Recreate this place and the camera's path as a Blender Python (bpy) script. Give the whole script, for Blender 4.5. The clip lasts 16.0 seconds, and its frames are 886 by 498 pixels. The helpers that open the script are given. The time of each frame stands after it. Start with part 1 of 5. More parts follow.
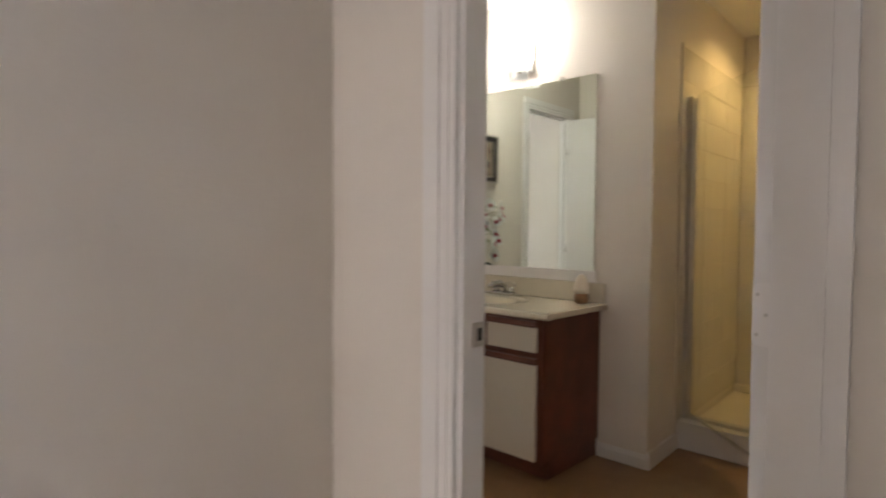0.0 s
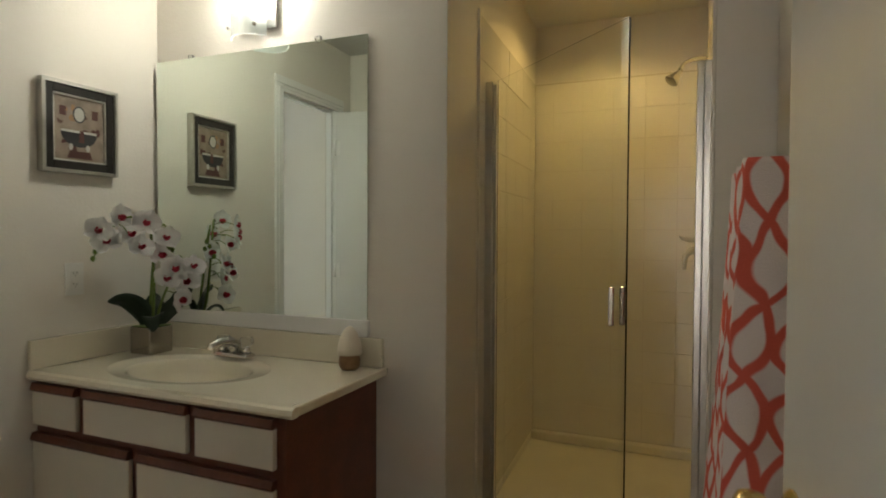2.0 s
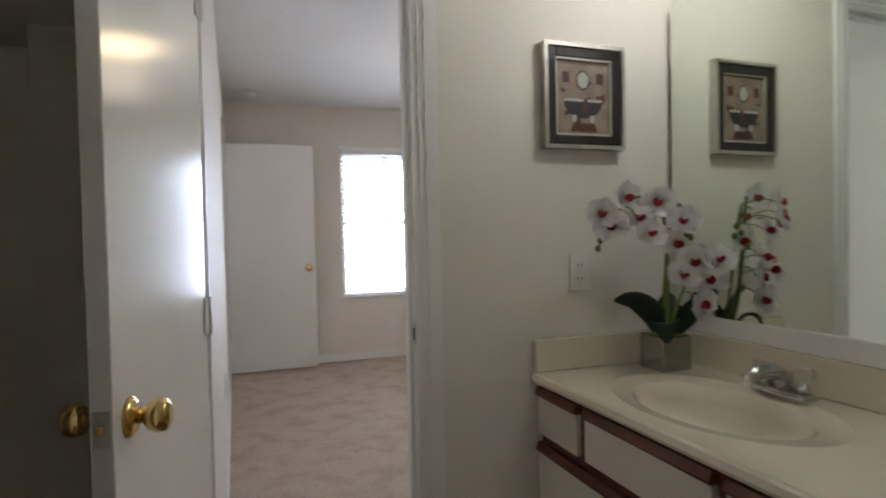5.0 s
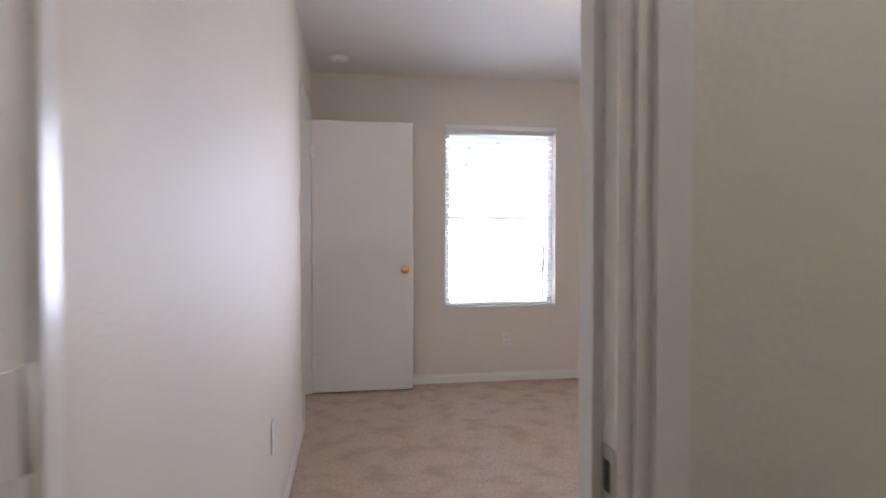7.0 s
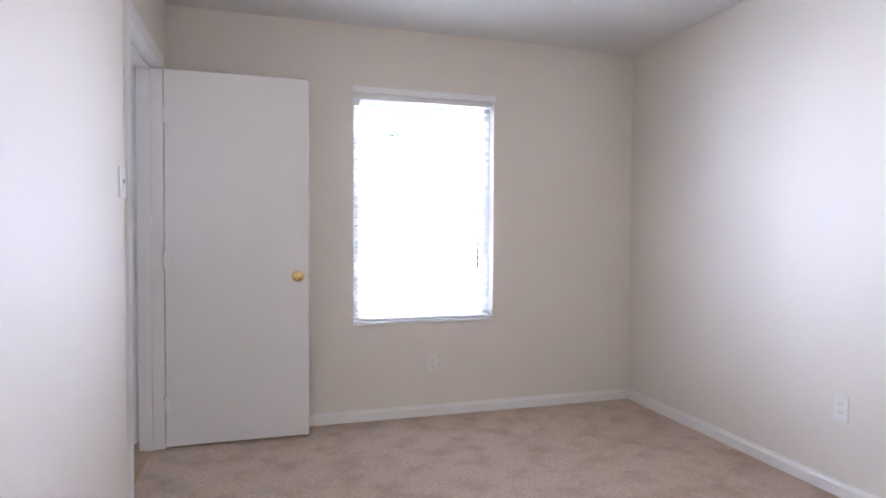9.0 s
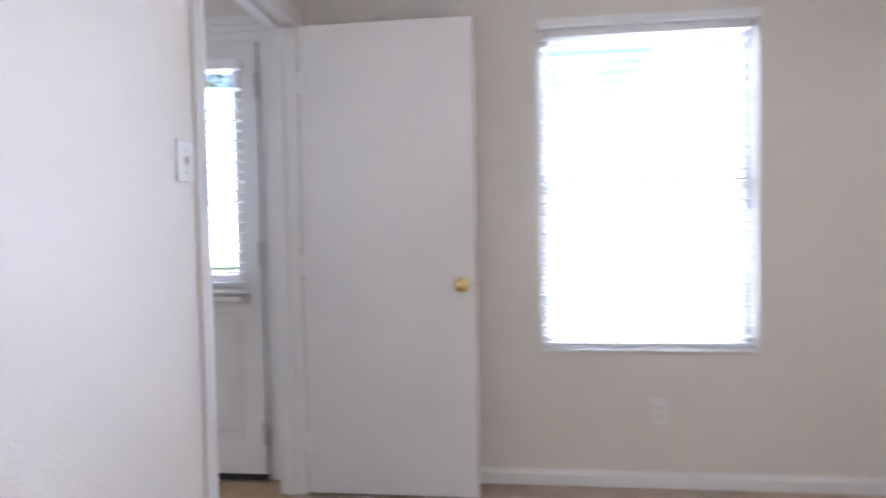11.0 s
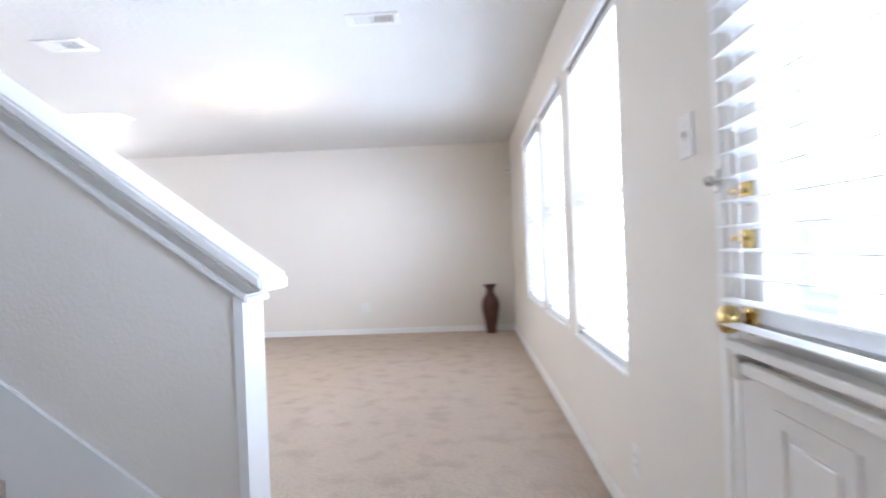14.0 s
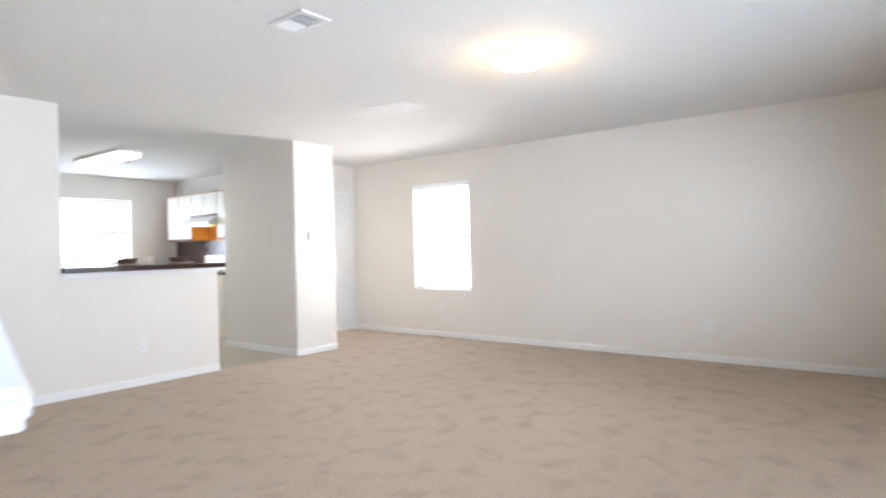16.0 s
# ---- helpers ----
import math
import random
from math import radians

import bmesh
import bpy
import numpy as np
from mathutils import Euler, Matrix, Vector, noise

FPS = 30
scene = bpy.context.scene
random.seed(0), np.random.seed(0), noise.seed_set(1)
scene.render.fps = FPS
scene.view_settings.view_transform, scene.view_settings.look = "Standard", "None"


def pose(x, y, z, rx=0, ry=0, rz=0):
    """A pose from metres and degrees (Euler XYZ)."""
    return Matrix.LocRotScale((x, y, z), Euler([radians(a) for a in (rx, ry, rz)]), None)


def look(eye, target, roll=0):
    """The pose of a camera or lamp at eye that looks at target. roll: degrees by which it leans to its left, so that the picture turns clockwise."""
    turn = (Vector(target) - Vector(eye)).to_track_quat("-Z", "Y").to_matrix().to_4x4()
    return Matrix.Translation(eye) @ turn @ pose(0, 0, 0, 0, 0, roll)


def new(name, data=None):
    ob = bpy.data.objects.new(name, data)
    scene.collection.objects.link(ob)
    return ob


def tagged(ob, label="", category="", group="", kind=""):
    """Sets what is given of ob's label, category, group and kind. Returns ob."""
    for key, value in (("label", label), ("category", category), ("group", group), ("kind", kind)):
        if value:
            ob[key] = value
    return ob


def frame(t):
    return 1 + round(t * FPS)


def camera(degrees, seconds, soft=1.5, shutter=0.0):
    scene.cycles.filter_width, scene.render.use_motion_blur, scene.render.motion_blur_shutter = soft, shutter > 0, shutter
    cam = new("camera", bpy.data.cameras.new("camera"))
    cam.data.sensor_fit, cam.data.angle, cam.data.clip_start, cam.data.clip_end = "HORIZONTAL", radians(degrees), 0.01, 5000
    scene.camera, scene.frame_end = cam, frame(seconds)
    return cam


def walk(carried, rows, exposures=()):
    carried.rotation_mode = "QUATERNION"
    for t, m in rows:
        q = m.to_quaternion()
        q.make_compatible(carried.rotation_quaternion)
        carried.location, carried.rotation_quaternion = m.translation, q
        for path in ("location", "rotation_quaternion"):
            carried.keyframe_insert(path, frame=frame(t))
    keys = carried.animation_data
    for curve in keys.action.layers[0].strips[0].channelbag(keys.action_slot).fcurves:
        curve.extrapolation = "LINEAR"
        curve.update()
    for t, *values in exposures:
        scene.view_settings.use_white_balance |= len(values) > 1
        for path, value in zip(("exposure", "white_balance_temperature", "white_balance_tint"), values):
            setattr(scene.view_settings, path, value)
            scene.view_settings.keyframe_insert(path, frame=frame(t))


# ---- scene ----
# camera and its walk
cam = camera(74.3, 16.0, soft=1.8, shutter=0.6)
PATH = [
    (0, (-1.247, -6.584, 1.168), (0.192, -5.196, 1.092), 0.4),
    (0.5, (-1.006, -6.448, 1.175), (0.616, -5.281, 1.1), 0.6),
    (1, (-0.786, -6.323, 1.199), (0.985, -5.397, 1.127), 0.5),
    (1.5, (-0.553, -6.161, 1.238), (1.285, -5.376, 1.169), 0.3),
    (2, (-0.354, -6.106, 1.25), (1.49, -5.334, 1.201), 0.3),
    (2.5, (-0.241, -6.082, 1.267), (1.584, -5.266, 1.21), 0.1),
    (3, (-0.179, -6.043, 1.268), (1.509, -4.973, 1.202), -0.2),
    (3.5, (-0.146, -5.998, 1.268), (1.409, -4.741, 1.199), -0.3),
    (4, (-0.087, -5.882, 1.236), (1.239, -4.385, 1.178), -0.8),
    (4.5, (-0.026, -5.742, 1.213), (1.006, -4.029, 1.157), -0.9),
    (5, (0.071, -5.634, 1.213), (0.741, -3.751, 1.159), -1.2),
    (7.5, (0.354, -4.288, 1.173), (0.671, -2.314, 1.13), 0.0),
    (8, (0.452, -3.992, 1.19), (1.039, -2.081, 1.13), 0.4),
    (10.5, (0.729, -2.995, 1.157), (1.102, -1.031, 1.094), -0.7),
    (11, (0.897, -2.638, 1.168), (0.679, -0.651, 1.094), -1.0),
    (11.5, (1.055, -2.249, 1.158), (0.312, -0.393, 1.086), -1.3),
    (12, (1.119, -1.862, 1.141), (-0.118, -0.292, 1.088), -1.8),
    (12.5, (1.03, -1.468, 1.149), (-0.558, -0.252, 1.112), -2.3),
    (13, (0.783, -1.044, 1.128), (-1.062, -0.274, 1.095), -1.7),
    (13.5, (0.465, -0.756, 1.111), (-1.503, -0.401, 1.092), -1.7),
    (14, (0.155, -0.6, 1.099), (-1.844, -0.68, 1.094), -2.2),
    (14.5, (-0.176, -0.474, 1.112), (-2.133, -0.89, 1.109), -1.5),
    (15, (-0.58, -0.441, 1.107), (-2.478, -1.074, 1.105), -1.7),
    (15.5, (-0.962, -0.435, 1.145), (-2.729, -1.371, 1.143), -1.6),
    (16, (-1.297, -0.456, 1.169), (-2.877, -1.683, 1.17), -1.3),
]
EXPOSURES = [(0, 1.46, 6900, 21), (0.5, 1.36, 6850, 18), (1.5, 0.85, 7000, 9), (3.0, 0.85, 6900, 9), (5.0, 0.9, 6300, 15), (7.4, 1.0, 6450, 23), (8.2, 1.4, 5950, 22), (10.5, 1.52, 5850, 20), (12.5, 1.62, 5600, 17), (14.2, 1.95, 5850, 13), (16.0, 1.6, 6150, 11)]
walk(cam, [(t, look(eye, target, roll)) for t, eye, target, roll in PATH], EXPOSURES)

# world, sun, large lights
world = bpy.data.worlds.new("sky")
scene.world = world
world.use_nodes = True
wn = world.node_tree
sky = wn.nodes.new("ShaderNodeTexSky")
sky.sky_type, sky.sun_disc = "NISHITA", False
sky.sun_elevation, sky.sun_rotation = radians(58), radians(220)
wn.nodes["Background"].inputs["Strength"].default_value = 0.14
wn.links.new(sky.outputs["Color"], wn.nodes["Background"].inputs["Color"])
sun = new("sun", bpy.data.lights.new("sun", "SUN"))
sun.data.energy, sun.data.angle, sun.data.color = 3.5, radians(0.6), (1.0, 0.95, 0.88)
sun.rotation_euler = (radians(32), 0, radians(-40))


def area_lamp(name, m, w, h, watts, colour):
    lamp = new(name, bpy.data.lights.new(name, "AREA"))
    lamp.data.shape, lamp.data.size, lamp.data.size_y = "RECTANGLE", w, h
    lamp.data.energy, lamp.data.color = watts, colour
    lamp.matrix_world = m
    return lamp


DAY = (0.74, 0.85, 1.0)
# daylight in the openings of the windows, facing into the rooms
bed_lamp = area_lamp("daylight_bedroom", look((1.505, 0.165, 1.31), (1.63, -1, 1.2)), 0.86, 1.3, 21, DAY)
bed_lamp.data.spread = radians(125)
for wx, ww in ((-2.62, 0.97), (-3.89, 0.88), (-5.1, 1.06)):
    area_lamp("daylight_living", look((wx, 0.14, 1.31), (wx, -1, 1.31)), ww, 1.4, 20, DAY)
area_lamp("daylight_door", look((-0.6, 0.0, 1.42), (-0.6, -1, 1.42)), 0.56, 0.84, 5, DAY)
area_lamp("daylight_west", look((-7.61, -5.29, 1.33), (-6, -5.29, 1.33)), 0.88, 1.38, 31, (1.0, 0.97, 0.94))
area_lamp("daylight_kitchen", look((-5.2, -10.45, 1.57), (-5.2, -9, 1.57)), 0.9, 0.95, 14, DAY)


def point_lamp(name, place, watts, colour, radius):
    lamp = new(name, bpy.data.lights.new(name, "POINT"))
    lamp.data.energy, lamp.data.color, lamp.data.shadow_soft_size = watts, colour, radius
    lamp.location = place
    return lamp


point_lamp("vanity_bulb", (1.335, -4.605, 2.24), 2.1, (0.93, 1.0, 0.87), 0.05)
can = new("shower_can_lamp", bpy.data.lights.new("shower_can_lamp", "SPOT"))
can.data.energy, can.data.color, can.data.spot_size, can.data.spot_blend, can.data.shadow_soft_size = 9.5, (1.0, 0.71, 0.25), radians(150), 0.6, 0.05
can.location = (2.48, -5.73, 2.425)
point_lamp("ceiling_bulb", (-4.70, -2.41, 2.2), 2.7, (1.0, 0.68, 0.30), 0.12)
point_lamp("bedroom_bulb", (1.5, -1.92, 2.2), 0.9, (1.0, 0.8, 0.55), 0.12)
area_lamp("kitchen_tube", look((-4.5, -8.2, 2.33), (-4.5, -8.2, 0)), 0.28, 1.15, 4.0, (1.0, 0.96, 0.85))
point_lamp("hood_bulb", (-6.2, -8.92, 1.56), 1.2, (1.0, 0.7, 0.3), 0.03)


# materials
def material(name, colour, rough=0.5, metal=0.0, mottle=0.0, edge=(0.38, 0.68), scale=6.0, fine=0.0, fine_scale=120.0, bump=0.0, bump_scale=220.0, tone=None, coat=0.0, bump_distance=0.002):
    m = bpy.data.materials.new(name)
    m.use_nodes = True
    nt = m.node_tree
    b = nt.nodes["Principled BSDF"]
    b.inputs["Roughness"].default_value, b.inputs["Metallic"].default_value = rough, metal
    b.inputs["Base Color"].default_value = (*colour, 1)
    b.inputs["Coat Weight"].default_value = coat
    pos = nt.nodes.new("ShaderNodeNewGeometry")
    col = None
    tone = tone or tuple(c * 0.75 for c in colour)
    for amount, size in ((mottle, scale), (fine, fine_scale)):
        if amount <= 0:
            continue
        n = nt.nodes.new("ShaderNodeTexNoise")
        n.inputs["Scale"].default_value, n.inputs["Detail"].default_value = size, 4
        nt.links.new(pos.outputs["Position"], n.inputs["Vector"])
        r = nt.nodes.new("ShaderNodeMapRange")
        r.inputs["From Min"].default_value, r.inputs["From Max"].default_value = edge if size == scale else (0.38, 0.68)
        r.inputs["To Max"].default_value = amount
        nt.links.new(n.outputs["Fac"], r.inputs["Value"])
        mix = nt.nodes.new("ShaderNodeMix")
        mix.data_type = "RGBA"
        nt.links.new(r.outputs["Result"], mix.inputs["Factor"])
        if col is None:
            mix.inputs["A"].default_value = (*colour, 1)
        else:
            nt.links.new(col, mix.inputs["A"])
        mix.inputs["B"].default_value = (*tone, 1)
        col = mix.outputs["Result"]
    if col is not None:
        nt.links.new(col, b.inputs["Base Color"])
    if bump > 0:
        n = nt.nodes.new("ShaderNodeTexNoise")
        n.inputs["Scale"].default_value, n.inputs["Detail"].default_value = bump_scale, 3
        nt.links.new(pos.outputs["Position"], n.inputs["Vector"])
        bm_ = nt.nodes.new("ShaderNodeBump")
        bm_.inputs["Strength"].default_value, bm_.inputs["Distance"].default_value = bump, bump_distance
        nt.links.new(n.outputs["Fac"], bm_.inputs["Height"])
        nt.links.new(bm_.outputs["Normal"], b.inputs["Normal"])
    return m


def glowing(name, colour, strength):
    m = bpy.data.materials.new(name)
    m.use_nodes = True
    b = m.node_tree.nodes["Principled BSDF"]
    b.inputs["Base Color"].default_value = (*colour, 1)
    b.inputs["Emission Color"].default_value, b.inputs["Emission Strength"].default_value = (*colour, 1), strength
    return m


def glassy(name, tint, rough=0.0):
    m = bpy.data.materials.new(name)
    m.use_nodes = True
    b = m.node_tree.nodes["Principled BSDF"]
    b.inputs["Base Color"].default_value = (*tint, 1)
    b.inputs["Roughness"].default_value, b.inputs["Transmission Weight"].default_value, b.inputs["IOR"].default_value = rough, 1.0, 1.45
    return m


M_WALL = material("wall_paint", (0.77, 0.725, 0.66), 0.6, mottle=0.25, scale=1.3, bump=0.35, bump_scale=95, tone=(0.74, 0.69, 0.625), bump_distance=0.003)
M_CEIL = material("ceiling_texture", (0.76, 0.75, 0.72), 0.85, mottle=0.3, scale=2.0, bump=0.6, bump_scale=38, tone=(0.72, 0.71, 0.69), bump_distance=0.006)
M_PATCH = material("ceiling_patch", (0.79, 0.78, 0.76), 0.6, mottle=0.5, scale=9, tone=(0.74, 0.73, 0.71), bump=0.4, bump_scale=30)
M_TRIM = material("trim_gloss", (0.82, 0.81, 0.79), 0.28, mottle=0.2, scale=5, tone=(0.78, 0.76, 0.73), bump=0.08, bump_scale=30)
M_DOOR = material("door_paint", (0.80, 0.79, 0.77), 0.15, mottle=0.2, scale=4, tone=(0.77, 0.755, 0.73), bump=0.08, bump_scale=25)
M_CARPET = material("carpet", (0.64, 0.525, 0.42), 0.95, mottle=0.6, edge=(0.50, 0.70), scale=5.5, fine=0.55, fine_scale=60, bump=1.0, bump_scale=240, tone=(0.43, 0.335, 0.26), bump_distance=0.01)
M_BED_CARPET = material("bedroom_carpet", (0.68, 0.555, 0.455), 0.95, mottle=0.6, edge=(0.46, 0.68), scale=6.0, fine=0.55, fine_scale=60, bump=1.0, bump_scale=240, tone=(0.42, 0.30, 0.215), bump_distance=0.01)
M_BATH_FLOOR = material("bath_vinyl", (0.30, 0.18, 0.085), 0.42, mottle=0.6, scale=7, fine=0.3, fine_scale=50, tone=(0.21, 0.12, 0.055), bump=0.1, bump_scale=60)
M_ENTRY = material("entry_vinyl", (0.46, 0.33, 0.19), 0.4, mottle=0.6, scale=9, fine=0.3, fine_scale=60, tone=(0.35, 0.24, 0.13), bump=0.1, bump_scale=50)
M_KITCHEN = material("kitchen_vinyl", (0.45, 0.40, 0.31), 0.4, mottle=0.4, scale=8, tone=(0.37, 0.32, 0.25))
M_COUNTER = material("cultured_marble", (0.74, 0.68, 0.55), 0.16, mottle=0.35, scale=5, tone=(0.69, 0.62, 0.49), coat=0.4)
M_WOOD = material("cherry_wood", (0.175, 0.05, 0.024), 0.4, mottle=0.6, scale=9, fine=0.4, fine_scale=90, tone=(0.085, 0.028, 0.014), bump=0.15, bump_scale=120)
M_LAMINATE = material("cream_laminate", (0.72, 0.67, 0.57), 0.38, mottle=0.15, scale=4)
M_CHROME = material("chrome", (0.6, 0.59, 0.57), 0.13, 1.0, mottle=0.2, scale=20)
M_NICKEL = material("dark_nickel", (0.42, 0.40, 0.37), 0.14, 1.0, mottle=0.4, scale=14)
M_ALU = material("brushed_aluminium", (0.62, 0.61, 0.58), 0.32, 1.0, mottle=0.25, scale=14)
M_BRASS = material("brass", (0.76, 0.58, 0.25), 0.16, 1.0, mottle=0.25, scale=30, tone=(0.6, 0.4, 0.12))
M_MIRROR = material("mirror_silver", (0.82, 0.89, 0.82), 0.0, 1.0)
M_GLASS = glassy("clear_glass", (0.96, 0.985, 0.97))
M_PANE = glassy("window_glass", (1, 1, 1))
M_ACRYLIC = glassy("clear_acrylic", (0.95, 0.95, 0.95), 0.08)
M_TILE = material("shower_tile", (0.78, 0.74, 0.66), 0.26, mottle=0.3, scale=6, tone=(0.74, 0.69, 0.61))
M_GROUT = material("grout", (0.60, 0.54, 0.45), 0.8, mottle=0.3, scale=12)
M_PAN = material("shower_pan", (0.80, 0.75, 0.64), 0.3, mottle=0.3, scale=5)
M_PLASTIC = material("white_plastic", (0.80, 0.79, 0.76), 0.35, mottle=0.1)
M_DARK = material("dark_slot", (0.03, 0.03, 0.03), 0.6)
M_BLIND = material("blind_slat", (0.86, 0.86, 0.85), 0.35, mottle=0.1)
M_VASE = material("bronze_vase", (0.11, 0.034, 0.022), 0.32, mottle=0.7, scale=9, tone=(0.045, 0.014, 0.012), coat=0.3, bump=0.3, bump_scale=40)
M_LEAF = material("orchid_leaf", (0.022, 0.045, 0.02), 0.35, mottle=0.5, scale=20, tone=(0.012, 0.028, 0.012))
M_STEM = material("orchid_stem", (0.16, 0.24, 0.035), 0.5, mottle=0.5, scale=30, tone=(0.08, 0.13, 0.02))
M_PETAL = material("orchid_petal", (0.93, 0.92, 0.92), 0.5, mottle=0.06, scale=35, tone=(0.86, 0.78, 0.80))


def let_light_through(m, colour, share):
    """Thin petals pass a share of the light that falls on their backs."""
    nt = m.node_tree
    thin = nt.nodes.new("ShaderNodeBsdfTranslucent")
    thin.inputs["Color"].default_value = (*colour, 1)
    both = nt.nodes.new("ShaderNodeMixShader")
    both.inputs["Fac"].default_value = share
    nt.links.new(nt.nodes["Principled BSDF"].outputs["BSDF"], both.inputs[1])
    nt.links.new(thin.outputs["BSDF"], both.inputs[2])
    nt.links.new(both.outputs["Shader"], nt.nodes["Material Output"].inputs["Surface"])


let_light_through(M_PETAL, (0.96, 0.96, 0.96), 0.45)
M_LIP = material("orchid_lip", (0.46, 0.012, 0.04), 0.5, mottle=0.4, scale=60, tone=(0.6, 0.1, 0.14))
M_BLACK = material("black_frame", (0.022, 0.018, 0.016), 0.3, mottle=0.4, scale=20)
M_SILVER = material("silver_frame", (0.55, 0.53, 0.48), 0.35, 0.9, mottle=0.4, scale=25)
M_PRINT = material("print_tan", (0.27, 0.215, 0.165), 0.5, mottle=0.7, scale=25, tone=(0.15, 0.11, 0.08))
M_PRINT_DARK = material("print_dark", (0.03, 0.028, 0.03), 0.5, mottle=0.4, scale=30)
M_PRINT_RED = material("print_red", (0.085, 0.026, 0.02), 0.5, mottle=0.4, scale=30)
M_PRINT_PALE = material("print_pale", (0.46, 0.44, 0.40), 0.5, mottle=0.3, scale=40)
M_CERAMIC = material("cream_ceramic", (0.78, 0.70, 0.58), 0.3, mottle=0.2, scale=20)
M_TAN = material("tan_ceramic", (0.33, 0.19, 0.09), 0.4, mottle=0.6, scale=30, tone=(0.2, 0.10, 0.045))
M_BAR_TOP = material("dark_laminate", (0.055, 0.028, 0.02), 0.25, mottle=0.5, scale=14)
M_OAK = material("oak_panel", (0.42, 0.19, 0.045), 0.4, mottle=0.5, scale=10)
M_BROWN = material("brown_stoneware", (0.10, 0.045, 0.03), 0.35, mottle=0.4, scale=15)
M_RUBBER = material("door_sweep", (0.02, 0.02, 0.02), 0.7)
M_GRASS = material("lawn", (0.07, 0.11, 0.03), 0.95, mottle=0.7, scale=1.5, fine=0.5, fine_scale=25, tone=(0.04, 0.07, 0.02))
M_CONCRETE = material("pale_concrete", (0.42, 0.40, 0.37), 0.9, mottle=0.5, scale=2, fine=0.4, fine_scale=60)
M_BARK = material("bark", (0.10, 0.07, 0.05), 0.95, mottle=0.6, scale=12, bump=0.8, bump_scale=25)
M_FOLIAGE = material("foliage", (0.11, 0.17, 0.08), 0.6, mottle=0.8, scale=4, tone=(0.12, 0.19, 0.09))
M_STUCCO = material("outside_siding", (0.48, 0.44, 0.38), 0.9, mottle=0.3, scale=2)
M_GLOW_VANITY = glowing("lit_vanity_bulb", (1.0, 0.98, 0.95), 40)
M_GLOW_CAN = glowing("lit_can_lens", (1.0, 0.80, 0.42), 4)
M_GLOW_DOME = glowing("lit_ceiling_dome", (1.0, 0.80, 0.46), 5)
M_GLOW_TUBE = glowing("lit_tube_lens", (1.0, 0.97, 0.88), 1.6)
M_GLOW_HOOD = glowing("lit_hood_bulb", (1.0, 0.72, 0.3), 2.5)


def towel_material():
    m = material("coral_towel", (0.80, 0.72, 0.68), 0.95, fine=0.3, fine_scale=160, bump=0.8, bump_scale=400)
    nt = m.node_tree
    b = nt.nodes["Principled BSDF"]
    tc = nt.nodes.new("ShaderNodeTexCoord")
    n = nt.nodes.new("ShaderNodeTexNoise")
    n.inputs["Scale"].default_value = 6.0
    nt.links.new(tc.outputs["Object"], n.inputs["Vector"])
    warp = nt.nodes.new("ShaderNodeVectorMath")
    warp.operation = "MULTIPLY_ADD"
    warp.inputs[1].default_value = (0.08, 0.08, 0.08)
    nt.links.new(n.outputs["Color"], warp.inputs[0])
    nt.links.new(tc.outputs["Object"], warp.inputs[2])
    flat = nt.nodes.new("ShaderNodeSeparateXYZ")
    nt.links.new(warp.outputs["Vector"], flat.inputs["Vector"])

    def math_node(kind, a, b=None):
        n_ = nt.nodes.new("ShaderNodeMath")
        n_.operation = kind
        for k, value in enumerate((a, b)):
            if isinstance(value, (int, float)):
                n_.inputs[k].default_value = value
            elif value is not None:
                nt.links.new(value, n_.inputs[k])
        return n_.outputs["Value"]

    # two mirrored sets of wavy bands that cross into an ogee trellis
    across = math_node("ADD", flat.outputs["X"], flat.outputs["Y"])
    wave = math_node("MULTIPLY", math_node("SINE", math_node("MULTIPLY", flat.outputs["Z"], 24.0)), 0.036)
    near = None
    for sign in ("ADD", "SUBTRACT"):
        band = math_node("ABSOLUTE", math_node("SUBTRACT", math_node("FRACT", math_node("DIVIDE", math_node(sign, across, wave), 0.078)), 0.5))
        near = band if near is None else math_node("MINIMUM", near, band)
    r = nt.nodes.new("ShaderNodeMapRange")
    r.inputs["From Min"].default_value, r.inputs["From Max"].default_value = 0.10, 0.16
    nt.links.new(near, r.inputs["Value"])
    mix = nt.nodes.new("ShaderNodeMix")
    mix.data_type = "RGBA"
    mix.inputs["A"].default_value, mix.inputs["B"].default_value = (0.66, 0.11, 0.07, 1), (0.74, 0.64, 0.61, 1)
    nt.links.new(r.outputs["Result"], mix.inputs["Factor"])
    nt.links.new(mix.outputs["Result"], b.inputs["Base Color"])
    return m


M_TOWEL = towel_material()


# mesh helpers
def box(bm, x0, x1, y0, y1, z0, z1):
    x0, x1, y0, y1, z0, z1 = min(x0, x1), max(x0, x1), min(y0, y1), max(y0, y1), min(z0, z1), max(z0, z1)
    v = [bm.verts.new((x, y, z)) for z in (z0, z1) for y in (y0, y1) for x in (x0, x1)]
    for f in ((0, 2, 3, 1), (4, 5, 7, 6), (0, 1, 5, 4), (2, 6, 7, 3), (0, 4, 6, 2), (1, 3, 7, 5)):
        bm.faces.new([v[i] for i in f])
    return bm


def boxes(*dims, bevel=0.0, segments=2):
    bm = bmesh.new()
    for d in dims:
        box(bm, *d)
    if bevel:
        bmesh.ops.bevel(bm, geom=list(bm.edges), offset=bevel, segments=segments, affect="EDGES", profile=0.5)
    return bm


